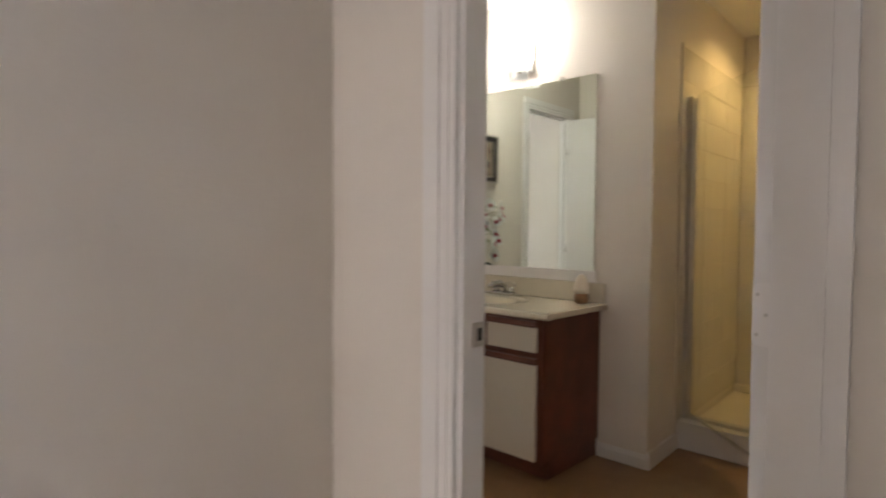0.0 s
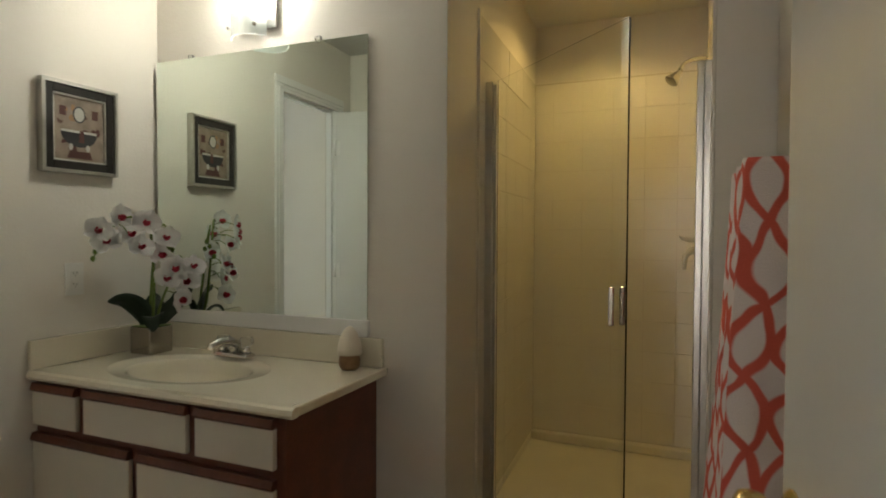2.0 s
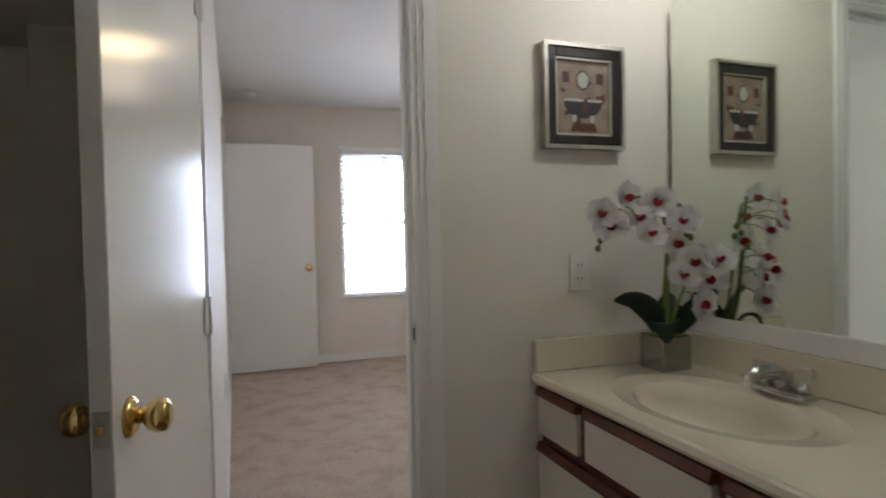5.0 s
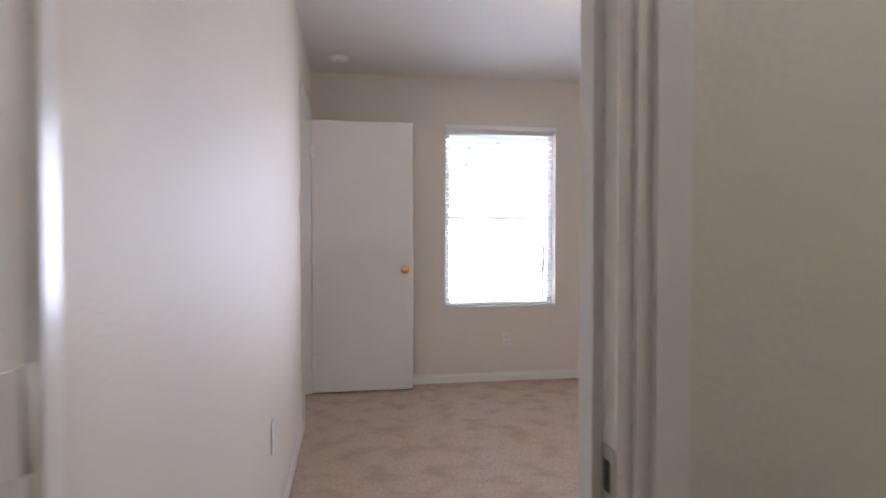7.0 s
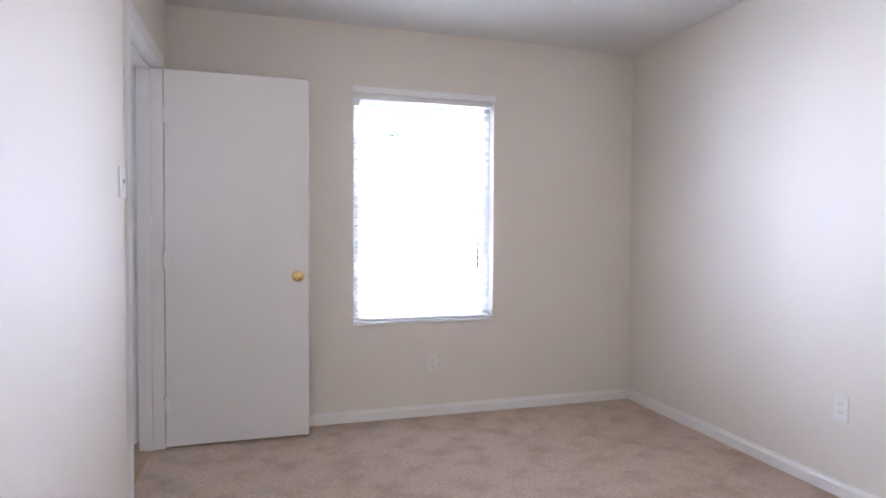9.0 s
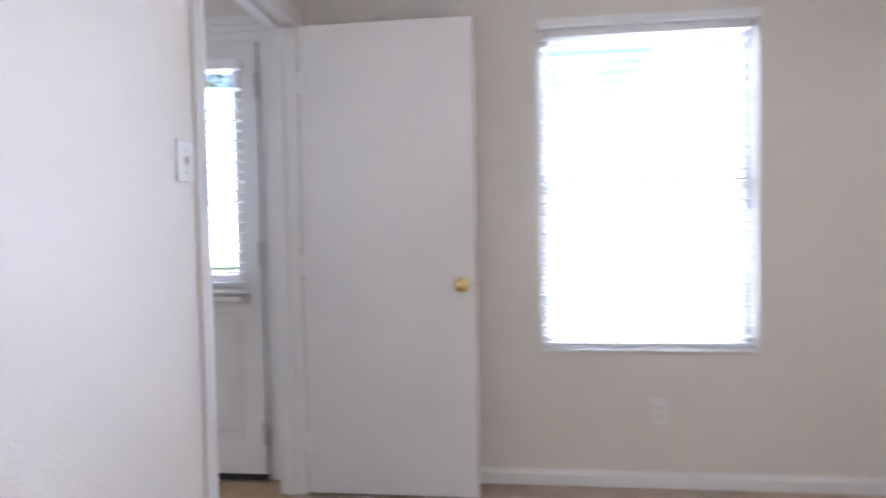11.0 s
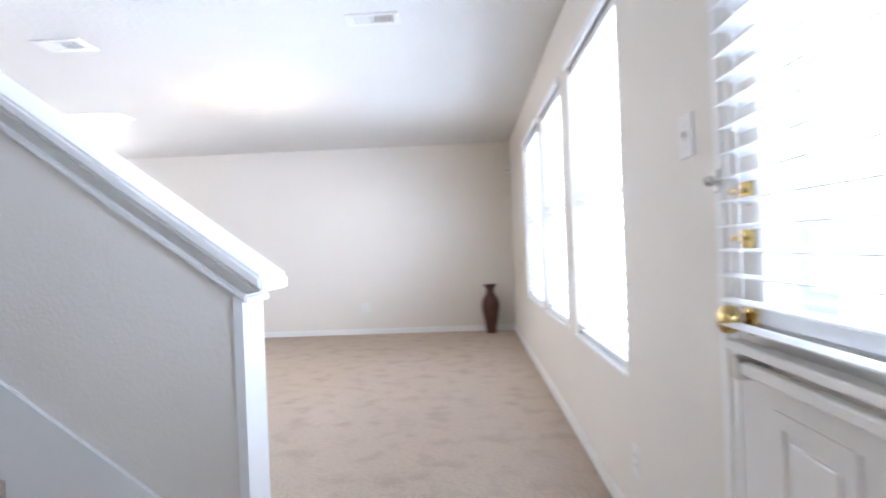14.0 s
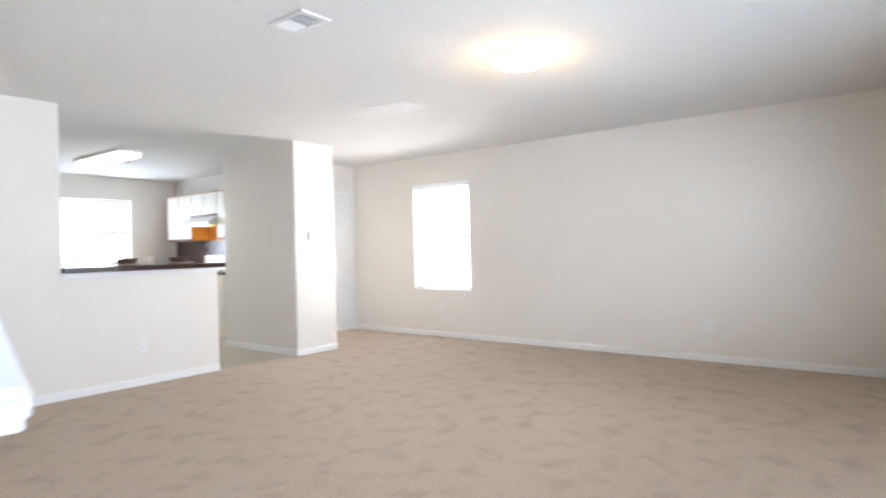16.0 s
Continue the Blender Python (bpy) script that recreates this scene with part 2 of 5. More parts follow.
def lathe(profile, steps=24, place=(0, 0, 0), axis="z"):
    """A turned body from (radius, height) pairs."""
    bm = bmesh.new()
    rings = []
    for r, h in profile:
        ring = []
        for k in range(steps):
            a = 2 * math.pi * k / steps
            p = (r * math.cos(a), r * math.sin(a), h)
            if axis == "x":
                p = (p[2], p[0], p[1])
            elif axis == "y":
                p = (p[1], p[2], p[0])
            ring.append(bm.verts.new((p[0] + place[0], p[1] + place[1], p[2] + place[2])))
        rings.append(ring)
    for a, b in zip(rings, rings[1:]):
        for k in range(steps):
            f = bm.faces.new((a[k], a[(k + 1) % steps], b[(k + 1) % steps], b[k]))
            f.smooth = True
    bm.faces.new(rings[0][::-1])
    bm.faces.new(rings[-1])
    bmesh.ops.recalc_face_normals(bm, faces=list(bm.faces))
    return bm


def tube(points, radii, steps=10):
    """A round bar along points, of the given radius or radii."""
    bm = bmesh.new()
    pts = [Vector(p) for p in points]
    if not isinstance(radii, (list, tuple)):
        radii = [radii] * len(pts)
    rings = []
    for i, p in enumerate(pts):
        d = (pts[min(i + 1, len(pts) - 1)] - pts[max(i - 1, 0)]).normalized()
        q = d.to_track_quat("Z", "Y")
        rings.append([bm.verts.new(p + q @ Vector((radii[i] * math.cos(2 * math.pi * k / steps), radii[i] * math.sin(2 * math.pi * k / steps), 0))) for k in range(steps)])
    for a, b in zip(rings, rings[1:]):
        for k in range(steps):
            bm.faces.new((a[k], a[(k + 1) % steps], b[(k + 1) % steps], b[k])).smooth = True
    bm.faces.new(rings[0][::-1])
    bm.faces.new(rings[-1])
    bmesh.ops.recalc_face_normals(bm, faces=list(bm.faces))
    return bm


def prism(points, lo, hi, axis="z"):
    """A flat outline of (a, b) points, carried from lo to hi along an axis."""
    bm = bmesh.new()

    def at(a, b, c):
        return {"z": (a, b, c), "x": (c, a, b), "y": (a, c, b)}[axis]

    low = [bm.verts.new(at(a, b, lo)) for a, b in points]
    high = [bm.verts.new(at(a, b, hi)) for a, b in points]
    n = len(points)
    bm.faces.new(low[::-1])
    bm.faces.new(high)
    for k in range(n):
        bm.faces.new((low[k], low[(k + 1) % n], high[(k + 1) % n], high[k]))
    bmesh.ops.recalc_face_normals(bm, faces=list(bm.faces))
    return bm


def mesh_of(name, bm, mat):
    me = bpy.data.meshes.new(name)
    bm.to_mesh(me)
    bm.free()
    me.materials.append(mat)
    return me


def part(name, bm, mat, parent=None, label=""):
    ob = new(name, mesh_of(name, bm, mat))
    if parent is not None:
        ob.parent = parent
    return tagged(ob, label)


def thing(name, label, category, place=(0, 0, 0), group="", turn=0):
    ob = new(name)
    ob.empty_display_size = 0.1
    ob.location, ob.rotation_euler = place, (0, 0, radians(turn))
    return tagged(ob, label, category, group)


def structure(name, bm, mat, label="", parent=None):
    ob = part(name, bm, mat, parent, label)
    if parent is None:
        ob["kind"] = "structure"
    return ob


H = 2.44


def wall_mesh(axis, a0, a1, t0, t1, openings=(), top=H, z0=0.0):
    """A wall along an axis from a0 to a1, between t0 and t1, with openings (from, to, sill, head)."""
    bm = bmesh.new()

    def add(p, q, lo, hi):
        if q - p < 1e-4 or hi - lo < 1e-4:
            return
        if axis == "x":
            box(bm, p, q, t0, t1, lo, hi)
        else:
            box(bm, t0, t1, p, q, lo, hi)

    at = a0
    for p, q, lo, hi in sorted(openings):
        add(at, p, z0, top)
        add(p, q, z0, lo)
        add(p, q, hi, top)
        at = q
    add(at, a1, z0, top)
    return bm


def wall(name, *args, mat=None, **kw):
    return structure(name, wall_mesh(*args, **kw), mat or M_WALL)


# the shell
WIN_BED = (1.045, 1.965, 0.600, 2.045)
WIN_A, WIN_B, WIN_C = (-3.137, -2.11, 0.575, 2.075), (-4.35, -3.42, 0.575, 2.075), (-5.657, -4.545, 0.575, 2.075)
FRONT_DOOR = (-1.075, -0.135, 0.0, 2.075)
wall("wall_front", "x", -7.62, 3.13, 0.0, 0.15, [WIN_BED, WIN_A, WIN_B, WIN_C, FRONT_DOOR])
wall("wall_bedroom_east", "y", -3.984, 0.0, 3.01, 3.13)
BED_DOOR = (-0.972, -0.165, 0.0, 2.055)
wall("wall_bedroom_west", "y", -3.984, -0.001, -0.11, 0.0, [BED_DOOR])
BATH_DOOR = (-0.02, 0.56, 0.0, 2.055)
wall("wall_bath_north", "x", -0.36, 3.13, -4.055, -3.985, [BATH_DOOR])
ENTRY = (-6.342, -5.636, 0.0, 2.055)
wall("wall_bath_west", "y", -7.5, -5.2, -0.235, -0.135, [ENTRY])
structure("wall_closet_return", boxes((-0.2355, -0.19, -5.1995, -5.0, 0, H)), M_WALL)
structure("wall_closet_north", boxes((-1.319, -0.361, -4.055, -3.985, 0, 1.655)), M_WALL)
wall("wall_hall_north", "x", -1.455, -0.236, -5.16, -5.001)
wall("wall_bath_south", "x", -0.134, 1.79, -6.47, -6.365)
wall("wall_mirror", "y", -5.362, -4.056, 1.45, 1.57)
wall_shower_left = structure("wall_shower_left", prism([(1.452, -5.364), (3.05, -5.281), (3.05, -5.18), (1.571, -5.26)], 0, H), M_WALL)
wall_shower_back = wall("wall_shower_back", "y", -6.3, -5.2, 2.985, 3.13)
wall_shower_right = wall("wall_shower_right", "x", 1.791, 2.984, -6.40, -6.185)
wall("wall_living_west", "y", -7.06, 0.0, -7.60, -7.48, [(-5.76, -4.83, 0.62, 2.045)])
wall("wall_nook_south", "x", -7.6, -6.081, -7.06, -6.94, [(-7.46, -6.70, 0.0, 2.05)])
wall("wall_pantry", "y", -7.25, -5.83, -6.08, -5.50)
wall("wall_kitchen_west", "y", -10.34, -7.251, -6.62, -6.50)
wall("wall_kitchen_pantry_back", "x", -6.5, -6.081, -7.25, -7.15)
wall("wall_kitchen_south", "x", -6.62, -2.45, -10.46, -10.341, [(-5.72, -4.7, 1.02, 2.08)])
# the opening in this wall is unseen, added to let kitchen light brighten the hall
wall("wall_kitchen_east", "y", -10.34, -6.021, -2.55, -2.45, [(-7.35, -6.12, 0.0, 2.1)])
wall("wall_kitchen_north", "x", -3.167, -2.45, -6.02, -5.885)
pony = structure("wall_pony", boxes((-4.56, -3.168, -6.0, -5.885, 0, 1.04)), M_WALL)
wall("wall_hall_south", "x", -2.449, -0.236, -7.5, -7.4)

# stairs side: a low wall with a sloped top, rising to the ceiling
SL = 0.755


def cap_z(y):
    return 1.0 + SL * (-1.2 - y)


y_top = -1.2 - (H - 1.012) / SL
structure("wall_stair", prism([(-1.2, 0.0), (-1.2, 1.012), (y_top, H), (-5.06, H), (-5.06, 0.0)], -1.455, -1.32, axis="x"), M_WALL)
structure("wall_stair_end", boxes((-1.319, -0.251, -5.0, -4.9, 0, 4.6)), M_WALL)
structure("wall_stair_upper", boxes((-1.455, -1.32, -5.06, -2.0, H + 0.06, 4.6), (-0.37, -0.25, -5.0, -2.0, H + 0.061, 4.6), (-1.455, -0.11, -1.999, -1.9, H + 0.06, 4.6)), M_WALL)
structure("wall_stair_inner", prism([(-4.057, 1.72), (-4.057, H), (-4.899, H), (-4.899, 2.308)], -0.249, -0.19, axis="x"), M_WALL)
structure("ceiling_closet", prism([(-3.986, 1.66), (-3.986, 1.68), (-4.899, 2.328), (-4.899, 2.308)], -1.319, -0.2495, axis="x"), M_WALL)
structure("wall_stair_side", boxes((-0.249, -0.111, -3.984, -3.9, 0, H)), M_WALL)

# floors
structure("floor_living", boxes((-7.6, -1.31, -5.93, 0, -0.1, 0)), M_CARPET, "beige cut-pile carpet with faint brown stains")
structure("floor_nook", boxes((-7.6, -5.9, -7.06, -5.9301, -0.1, 0)), M_CARPET)
structure("floor_hall", boxes((-2.55, -0.16, -7.5, -5.9301, -0.1, 0), (-1.3099, -0.23, -5.93, -1.22, -0.1, 0)), M_CARPET)
structure("floor_bedroom", boxes((-0.055, 3.13, -3.97, 0, -0.1, 0)), M_BED_CARPET, "tan cut-pile bedroom carpet with vacuum marks")
structure("floor_bathroom", boxes((-0.1599, 3.0, -6.47, -3.9701, -0.1, -0.004)), M_BATH_FLOOR, "brown vinyl bathroom floor")
structure("floor_bath_nook", boxes((-1.319, -0.16, -5.0, -4.0, -0.1, 0.004)), M_BATH_FLOOR)
structure("floor_entry", boxes((-1.3099, -0.0551, -1.2199, 0.0, -0.1, -0.003)), M_ENTRY, "tan vinyl entry floor")
structure("floor_kitchen", boxes((-6.62, -2.55, -10.46, -5.9301, -0.1, -0.003)), M_KITCHEN, "pale vinyl kitchen floor")

# ceilings, with the stair opening left free
structure("ceiling", boxes((-7.62, -1.32, -10.46, 0.15, H, H + 0.06), (-1.32, -0.37, -1.9, 0.15, H, H + 0.06), (-1.32, -0.37, -10.46, -5.0, H, H + 0.06), (-0.37, 3.13, -10.46, 0.15, H, H + 0.06)), M_CEIL, "white textured ceiling")
structure("ceiling_stair", boxes((-1.455, -0.11, -5.06, -1.9, 4.6, 4.66)), M_CEIL)
structure("ceiling_patch", prism([(-5.05, -3.75), (-5.32, -3.72), (-5.38, -4.1), (-5.3, -4.5), (-5.08, -4.45), (-5.0, -4.1)], H - 0.003, H + 0.01), M_PATCH, "glossier repaired patch of the ceiling")


def baseboard(name, axis, a0, a1, at, side, h=0.07):
    """A moulded skirting along a wall face; side is the way it stands out."""
    t = 0.013 * side
    outline = [(at, 0), (at + t, 0), (at + t, h * 0.72), (at + t * 0.55, h * 0.88), (at + t * 0.45, h), (at, h)]
    if axis == "x":
        bm = prism([(p, z) for p, z in outline], a0, a1, axis="x")
    else:
        bm = prism([(p, z) for p, z in outline], a0, a1, axis="y")
    return structure(name, bm, M_TRIM)


baseboard("baseboard_bedroom_front", "x", 0.001, 3.009, -0.0005, -1)
baseboard("baseboard_bedroom_east", "y", -3.98, -0.014, 3.0095, -1)
baseboard("baseboard_bedroom_west", "y", -3.98, -1.024, 0.0005, 1)
baseboard("baseboard_living_front", "x", -7.479, -1.15, -0.0005, -1)
baseboard("baseboard_living_west", "y", -6.94, -0.014, -7.4795, 1)
baseboard("baseboard_nook", "x", -7.466, -7.53 + 0.07, -6.9395, 1)
baseboard("baseboard_pantry_north", "x", -6.08, -5.50, -5.8295, 1)
baseboard("baseboard_pantry_east", "y", -7.25, -5.829, -5.4995, 1)
baseboard("baseboard_pony", "x", -4.56, -3.171, -5.8845, 1)
baseboard("baseboard_kitchen_north", "x", -3.17, -2.46, -5.8845, 1)
baseboard("baseboard_bath_mirror", "y", -5.362, -5.10, 1.4495, -1)
structure("baseboard_shower_left", prism([(1.44, -5.378), (1.90, -5.354), (1.90, -5.34), (1.44, -5.364)], 0, 0.085), M_TRIM)
baseboard("baseboard_bath_south", "x", -0.05, 1.79, -6.3645, 1)
baseboard("baseboard_hall", "x", -1.455, -0.25, -5.1605, -1)


def wpart(name, bm, mat, parent, label=""):
    """A part given in world places, under an unturned thing."""
    root = parent
    while root.parent is not None:
        root = root.parent
    bmesh.ops.translate(bm, verts=list(bm.verts), vec=-Vector(root.location))
    return part(name, bm, mat, parent, label)


def casing(name, axis, a0, a1, face, side, head=2.055, w=0.062):
    """Moulded trim round an opening, on one face of its wall."""
    t, u = 0.017 * side, 0.011 * side
    for key, p, q, lo, hi in (("left", a0 - w, a0 - 0.004, 0.0, head), ("right", a1 + 0.004, a1 + w, 0.0, head), ("head", a0 - w, a1 + w, head + 0.002, head + w)):
        bm = bmesh.new()
        steps = ((0.0, 0.32, u), (0.32, 0.62, t), (0.62, 1.0, t * 0.8))
        for f0, f1, d in steps:
            if key == "head":
                r = (p, q, lo + (hi - lo) * f0, lo + (hi - lo) * f1)
            elif key == "right":
                r = (p + (q - p) * f0, p + (q - p) * f1, lo, hi)
            else:
                r = (q - (q - p) * f1, q - (q - p) * f0, lo, hi)
            if axis == "x":
                box(bm, r[0], r[1], face, face + d, r[2], r[3])
            else:
                box(bm, face, face + d, r[0], r[1], r[2], r[3])
        structure("trim_" + name + "_" + key, bm, M_TRIM)


def jamb(name, axis, a0, a1, t0, t1, stop, head=2.055):
    """The lining of a door opening, with a stop strip at the depth stop."""
    bm = bmesh.new()
    for p, q, lo, hi in ((a0 - 0.004, a0 + 0.014, 0, head), (a1 - 0.014, a1 + 0.004, 0, head), (a0 + 0.014, a1 - 0.014, head - 0.016, head + 0.002)):
        if axis == "x":
            box(bm, p, q, t0, t1, lo, hi)
        else:
            box(bm, t0, t1, p, q, lo, hi)
    for p, q, lo, hi in ((a0 + 0.014, a0 + 0.026, 0, head - 0.016), (a1 - 0.026, a1 - 0.014, 0, head - 0.016), (a0 + 0.026, a1 - 0.026, head - 0.028, head - 0.016)):
        if axis == "x":
            box(bm, p, q, stop - 0.018, stop + 0.018, lo, hi)
        else:
            box(bm, stop - 0.018, stop + 0.018, p, q, lo, hi)
    return structure("trim_jamb_" + name, bm, M_TRIM)


jamb("bedroom", "y", -0.972, -0.165, -0.118, 0.008, -0.07)
casing("bedroom_in", "y", -0.972, -0.165, 0.0005, 1, w=0.05)
casing("bedroom_out", "y", -0.972, -0.165, -0.1105, -1)
jamb("bath", "x", -0.02, 0.56, -4.062, -3.978, -4.012)
casing("bath_in", "x", -0.02, 0.56, -4.0555, -1)
casing("bath_out", "x", -0.02, 0.56, -3.9845, 1)
jamb("entry", "y", -6.342, -5.636, -0.243, -0.127, -0.205)
casing("entry_out", "y", -6.342, -5.636, -0.2355, -1, w=0.085)
casing("entry_in", "y", -6.342, -5.636, -0.1345, 1, w=0.02)


def knob(parent, x, y, z, side, body=M_BRASS):
    """A round door knob with its rose, standing out along y."""
    k = part("door_knob", lathe([(0.012, 0), (0.012, 0.022), (0.016, 0.026), (0.024, 0.032), (0.028, 0.045), (0.026, 0.058), (0.017, 0.064), (0.008, 0.066)], 24, axis="y"), body, parent, "polished brass knob")
    k.matrix_local = Matrix.Translation((x, y, z)) @ Matrix.Diagonal((1, side, 1, 1))
    r = part("rose", lathe([(0.033, 0.0), (0.033, 0.004), (0.026, 0.010), (0.014, 0.012)], 24, axis="y"), body, k)
    return k


def hinge(parent, z, x=0.0, y=0.004, mat=None):
    h = part("hinge", boxes((x - 0.004, x + 0.03, y - 0.002, y + 0.002, z - 0.045, z + 0.045)), mat or M_TRIM, parent, "painted steel hinge")
    part("pin", lathe([(0.006, z - 0.047), (0.006, z + 0.047)], 10, place=(x - 0.004, y + 0.003, 0)), mat or M_TRIM, h)


def flush_door(name, label, place, turn, w, h=2.03, knob_z=0.925, hinge_mat=None, hinge_side=1, hinges=(0.24, 1.02, 1.80)):
    d = tagged(thing(name, label, "door", place, turn=turn), kind="structure")
    part("slab", boxes((0.002, w, -0.035, 0.0, 0.012, h), bevel=0.0025), M_DOOR, d)
    knob(d, w - 0.062, 0.0, knob_z, 1)
    knob(d, w - 0.062, -0.035, knob_z, -1)
    part("latch_plate", boxes((w - 0.0005, w + 0.0015, -0.030, -0.005, knob_z - 0.028, knob_z + 0.028)), M_ALU, d, "steel latch plate")
    part("latch", boxes((w + 0.001, w + 0.009, -0.024, -0.012, knob_z - 0.008, knob_z + 0.008), bevel=0.003), M_BRASS, d)
    for z in hinges:
        hinge(d, z, y=0.003 if hinge_side > 0 else -0.038, mat=hinge_mat)
    return d


# bedroom door, open against the front wall
flush_door("door_1", "white flush bedroom door standing open against the wall", (0.012, -0.15, 0), 0, 0.755, 2.04, hinge_side=-1)
# door between bathroom and bedroom, open into the bathroom
flush_door("door_2", "glossy white bathroom door opened wide, brass knobs", (0.0, -4.062, 0), -101, 0.58)
# entry door of the bathroom
flush_door("door_3", "white flush bathroom door opened into the room", (-0.142, -6.268, 0), 4.5, 0.62, hinges=())
strike = structure("trim_strike_entry", boxes((-0.172, -0.1275, -5.6535, -5.6495, 0.873, 0.933)), M_ALU)
part("strike_hole", boxes((-0.158, -0.142, -5.655, -5.652, 0.887, 0.919)), M_DARK, strike)
strike = structure("trim_strike_bath", boxes((0.5435, 0.5465, -4.06, -4.034, 0.90, 0.96)), M_ALU)
part("strike_hole", boxes((0.542, 0.545, -4.053, -4.041, 0.914, 0.946)), M_DARK, strike)
# painted-over hinge leaves on the edge of the entry door
leaf_outline = [(-6.302, -0.055), (-6.302, 0.055)] + [(-6.279 + 0.011 * math.sin(radians(a)), s * 0.044 + s * 0.011 * math.cos(radians(a))) for s, turns in ((1, (0, 30, 60, 90)), (-1, (90, 60, 30, 0))) for a in turns]
for z in (0.24, 1.02, 1.80):
    leaf = structure("trim_hinge_leaf", prism([(y, z + dz_) for y, dz_ in leaf_outline], -0.1422, -0.1396, axis="x"), M_TRIM)
    for y, dz_ in ((-6.276, 0.035), (-6.290, 0.0), (-6.276, -0.035)):
        part("screw", lathe([(0.0035, -0.1423), (0.0035, -0.1436)], 8, place=(0, y, z + dz_), axis="x"), M_ALU, leaf)


# windows and blinds
def blind(w, h, place, turn, label="white slatted blind with open slats, pulled down", slat=0.046, group="slatted blinds", valance=True):
    """A horizontal blind: local x across, y outwards; place is the middle of its lower edge."""
    b = thing("window_blind", label, "blind", place, group, turn)
    part("headrail", boxes((-w / 2, w / 2, -0.025, 0.025, h - 0.045, h), bevel=0.003), M_BLIND, b)
    if valance:
        part("valance", boxes((-w / 2 - 0.016, w / 2 + 0.016, -0.066, -0.0415, h - 0.012, h + 0.026), bevel=0.004), M_BLIND, b, "white valance strip in front of the headrail")
    n = int((h - 0.09) / slat)
    bm = bmesh.new()
    for k, (y, z) in enumerate(((-0.024, -0.003), (-0.012, 0.0015), (0, 0.003), (0.012, 0.0015), (0.024, -0.003))):
        for x in (-w / 2 + 0.004, w / 2 - 0.004):
            bm.verts.new((x, y, z))
            bm.verts.new((x, y, z + 0.0025))
    bm.verts.ensure_lookup_table()
    v = bm.verts
    for k in range(4):
        a, c = 4 * k, 4 * k + 4
        bm.faces.new((v[a + 1], v[a + 3], v[c + 3], v[c + 1]))
        bm.faces.new((v[a], v[c], v[c + 2], v[a + 2]))
        bm.faces.new((v[a], v[a + 1], v[c + 1], v[c]))
        bm.faces.new((v[a + 2], v[c + 2], v[c + 3], v[a + 3]))
    bm.faces.new((v[0], v[2], v[3], v[1]))
    bm.faces.new((v[16], v[17], v[19], v[18]))
    bmesh.ops.recalc_face_normals(bm, faces=list(bm.faces))
    me = mesh_of("slat", bm, M_BLIND)
    for k in range(n):
        s = new("slat", me)
        s.parent = b
        s.matrix_local = pose(0, 0, 0.05 + k * slat, random.uniform(-1.5, 1.5) - 6, random.uniform(-0.25, 0.25), 0)
    part("bottom_rail", boxes((-w / 2, w / 2, -0.018, 0.018, 0.004, 0.022), bevel=0.004), M_BLIND, b)
    for x in (-w * 0.36, w * 0.36):
        part("cord", boxes((x - 0.001, x + 0.001, -0.026, -0.0245, 0.02, h - 0.03)), M_BLIND, b)
    return b


def window_unit(name, w, h, place, turn, label):
    """A single-hung window: local x across, y outwards, origin at the middle of the sill."""
    d = tagged(thing(name, label, "window", place, turn=turn), kind="structure")
    f = 0.045
    fr = part("window_frame", boxes((-w / 2, -w / 2 + f, 0.075, 0.135, 0, h), (w / 2 - f, w / 2, 0.075, 0.135, 0, h), (-w / 2 + f, w / 2 - f, 0.075, 0.135, h - f, h), (-w / 2 + f, w / 2 - f, 0.075, 0.135, 0, f)), M_TRIM, d)
    part("meeting_rail", boxes((-w / 2 + f, w / 2 - f, 0.085, 0.125, h * 0.49, h * 0.49 + 0.04), bevel=0.004), M_TRIM, d)
    for lo, hi, y in ((f, h * 0.49, 0.098), (h * 0.49 + 0.04, h - f, 0.112)):
        p = part("pane", boxes((-w / 2 + f, w / 2 - f, y, y + 0.004, lo, hi)), M_PANE, d)
        p.visible_shadow = False
    part("window_sill", boxes((-w / 2 - 0.0, w / 2 + 0.0, -0.012, 0.075, -0.001, 0.014), bevel=0.004), M_TRIM, d)
    part("sash_lock", boxes((-0.03, 0.03, 0.07, 0.086, h * 0.49 + 0.04, h * 0.49 + 0.055), bevel=0.003), M_ALU, d)
    return d


def front_window(name, spec, label):
    x0, x1, z0, z1 = spec
    window_unit(name, x1 - x0 - 0.004, z1 - z0 - 0.004, ((x0 + x1) / 2, 0, z0 + 0.002), 0, label)
    blind(x1 - x0 - 0.02, z1 - z0 - 0.02, ((x0 + x1) / 2, 0.04, z0 + 0.018), 0)


front_window("window_1", WIN_BED, "white single-hung bedroom window with drywall return")
front_window("window_2", WIN_A, "tall white single-hung living room window")
front_window("window_3", WIN_B, "tall white single-hung living room window")
front_window("window_4", WIN_C, "tall white single-hung living room window")
window_unit("window_5", 0.926, 1.421, (-7.48, -5.295, 0.622), 90, "white side window glaring with daylight")
blind(0.91, 1.40, (-7.52, -5.295, 0.64), 90)
window_unit("window_6", 1.016, 1.056, (-5.21, -10.341, 1.022), 180, "white kitchen window glaring with daylight")


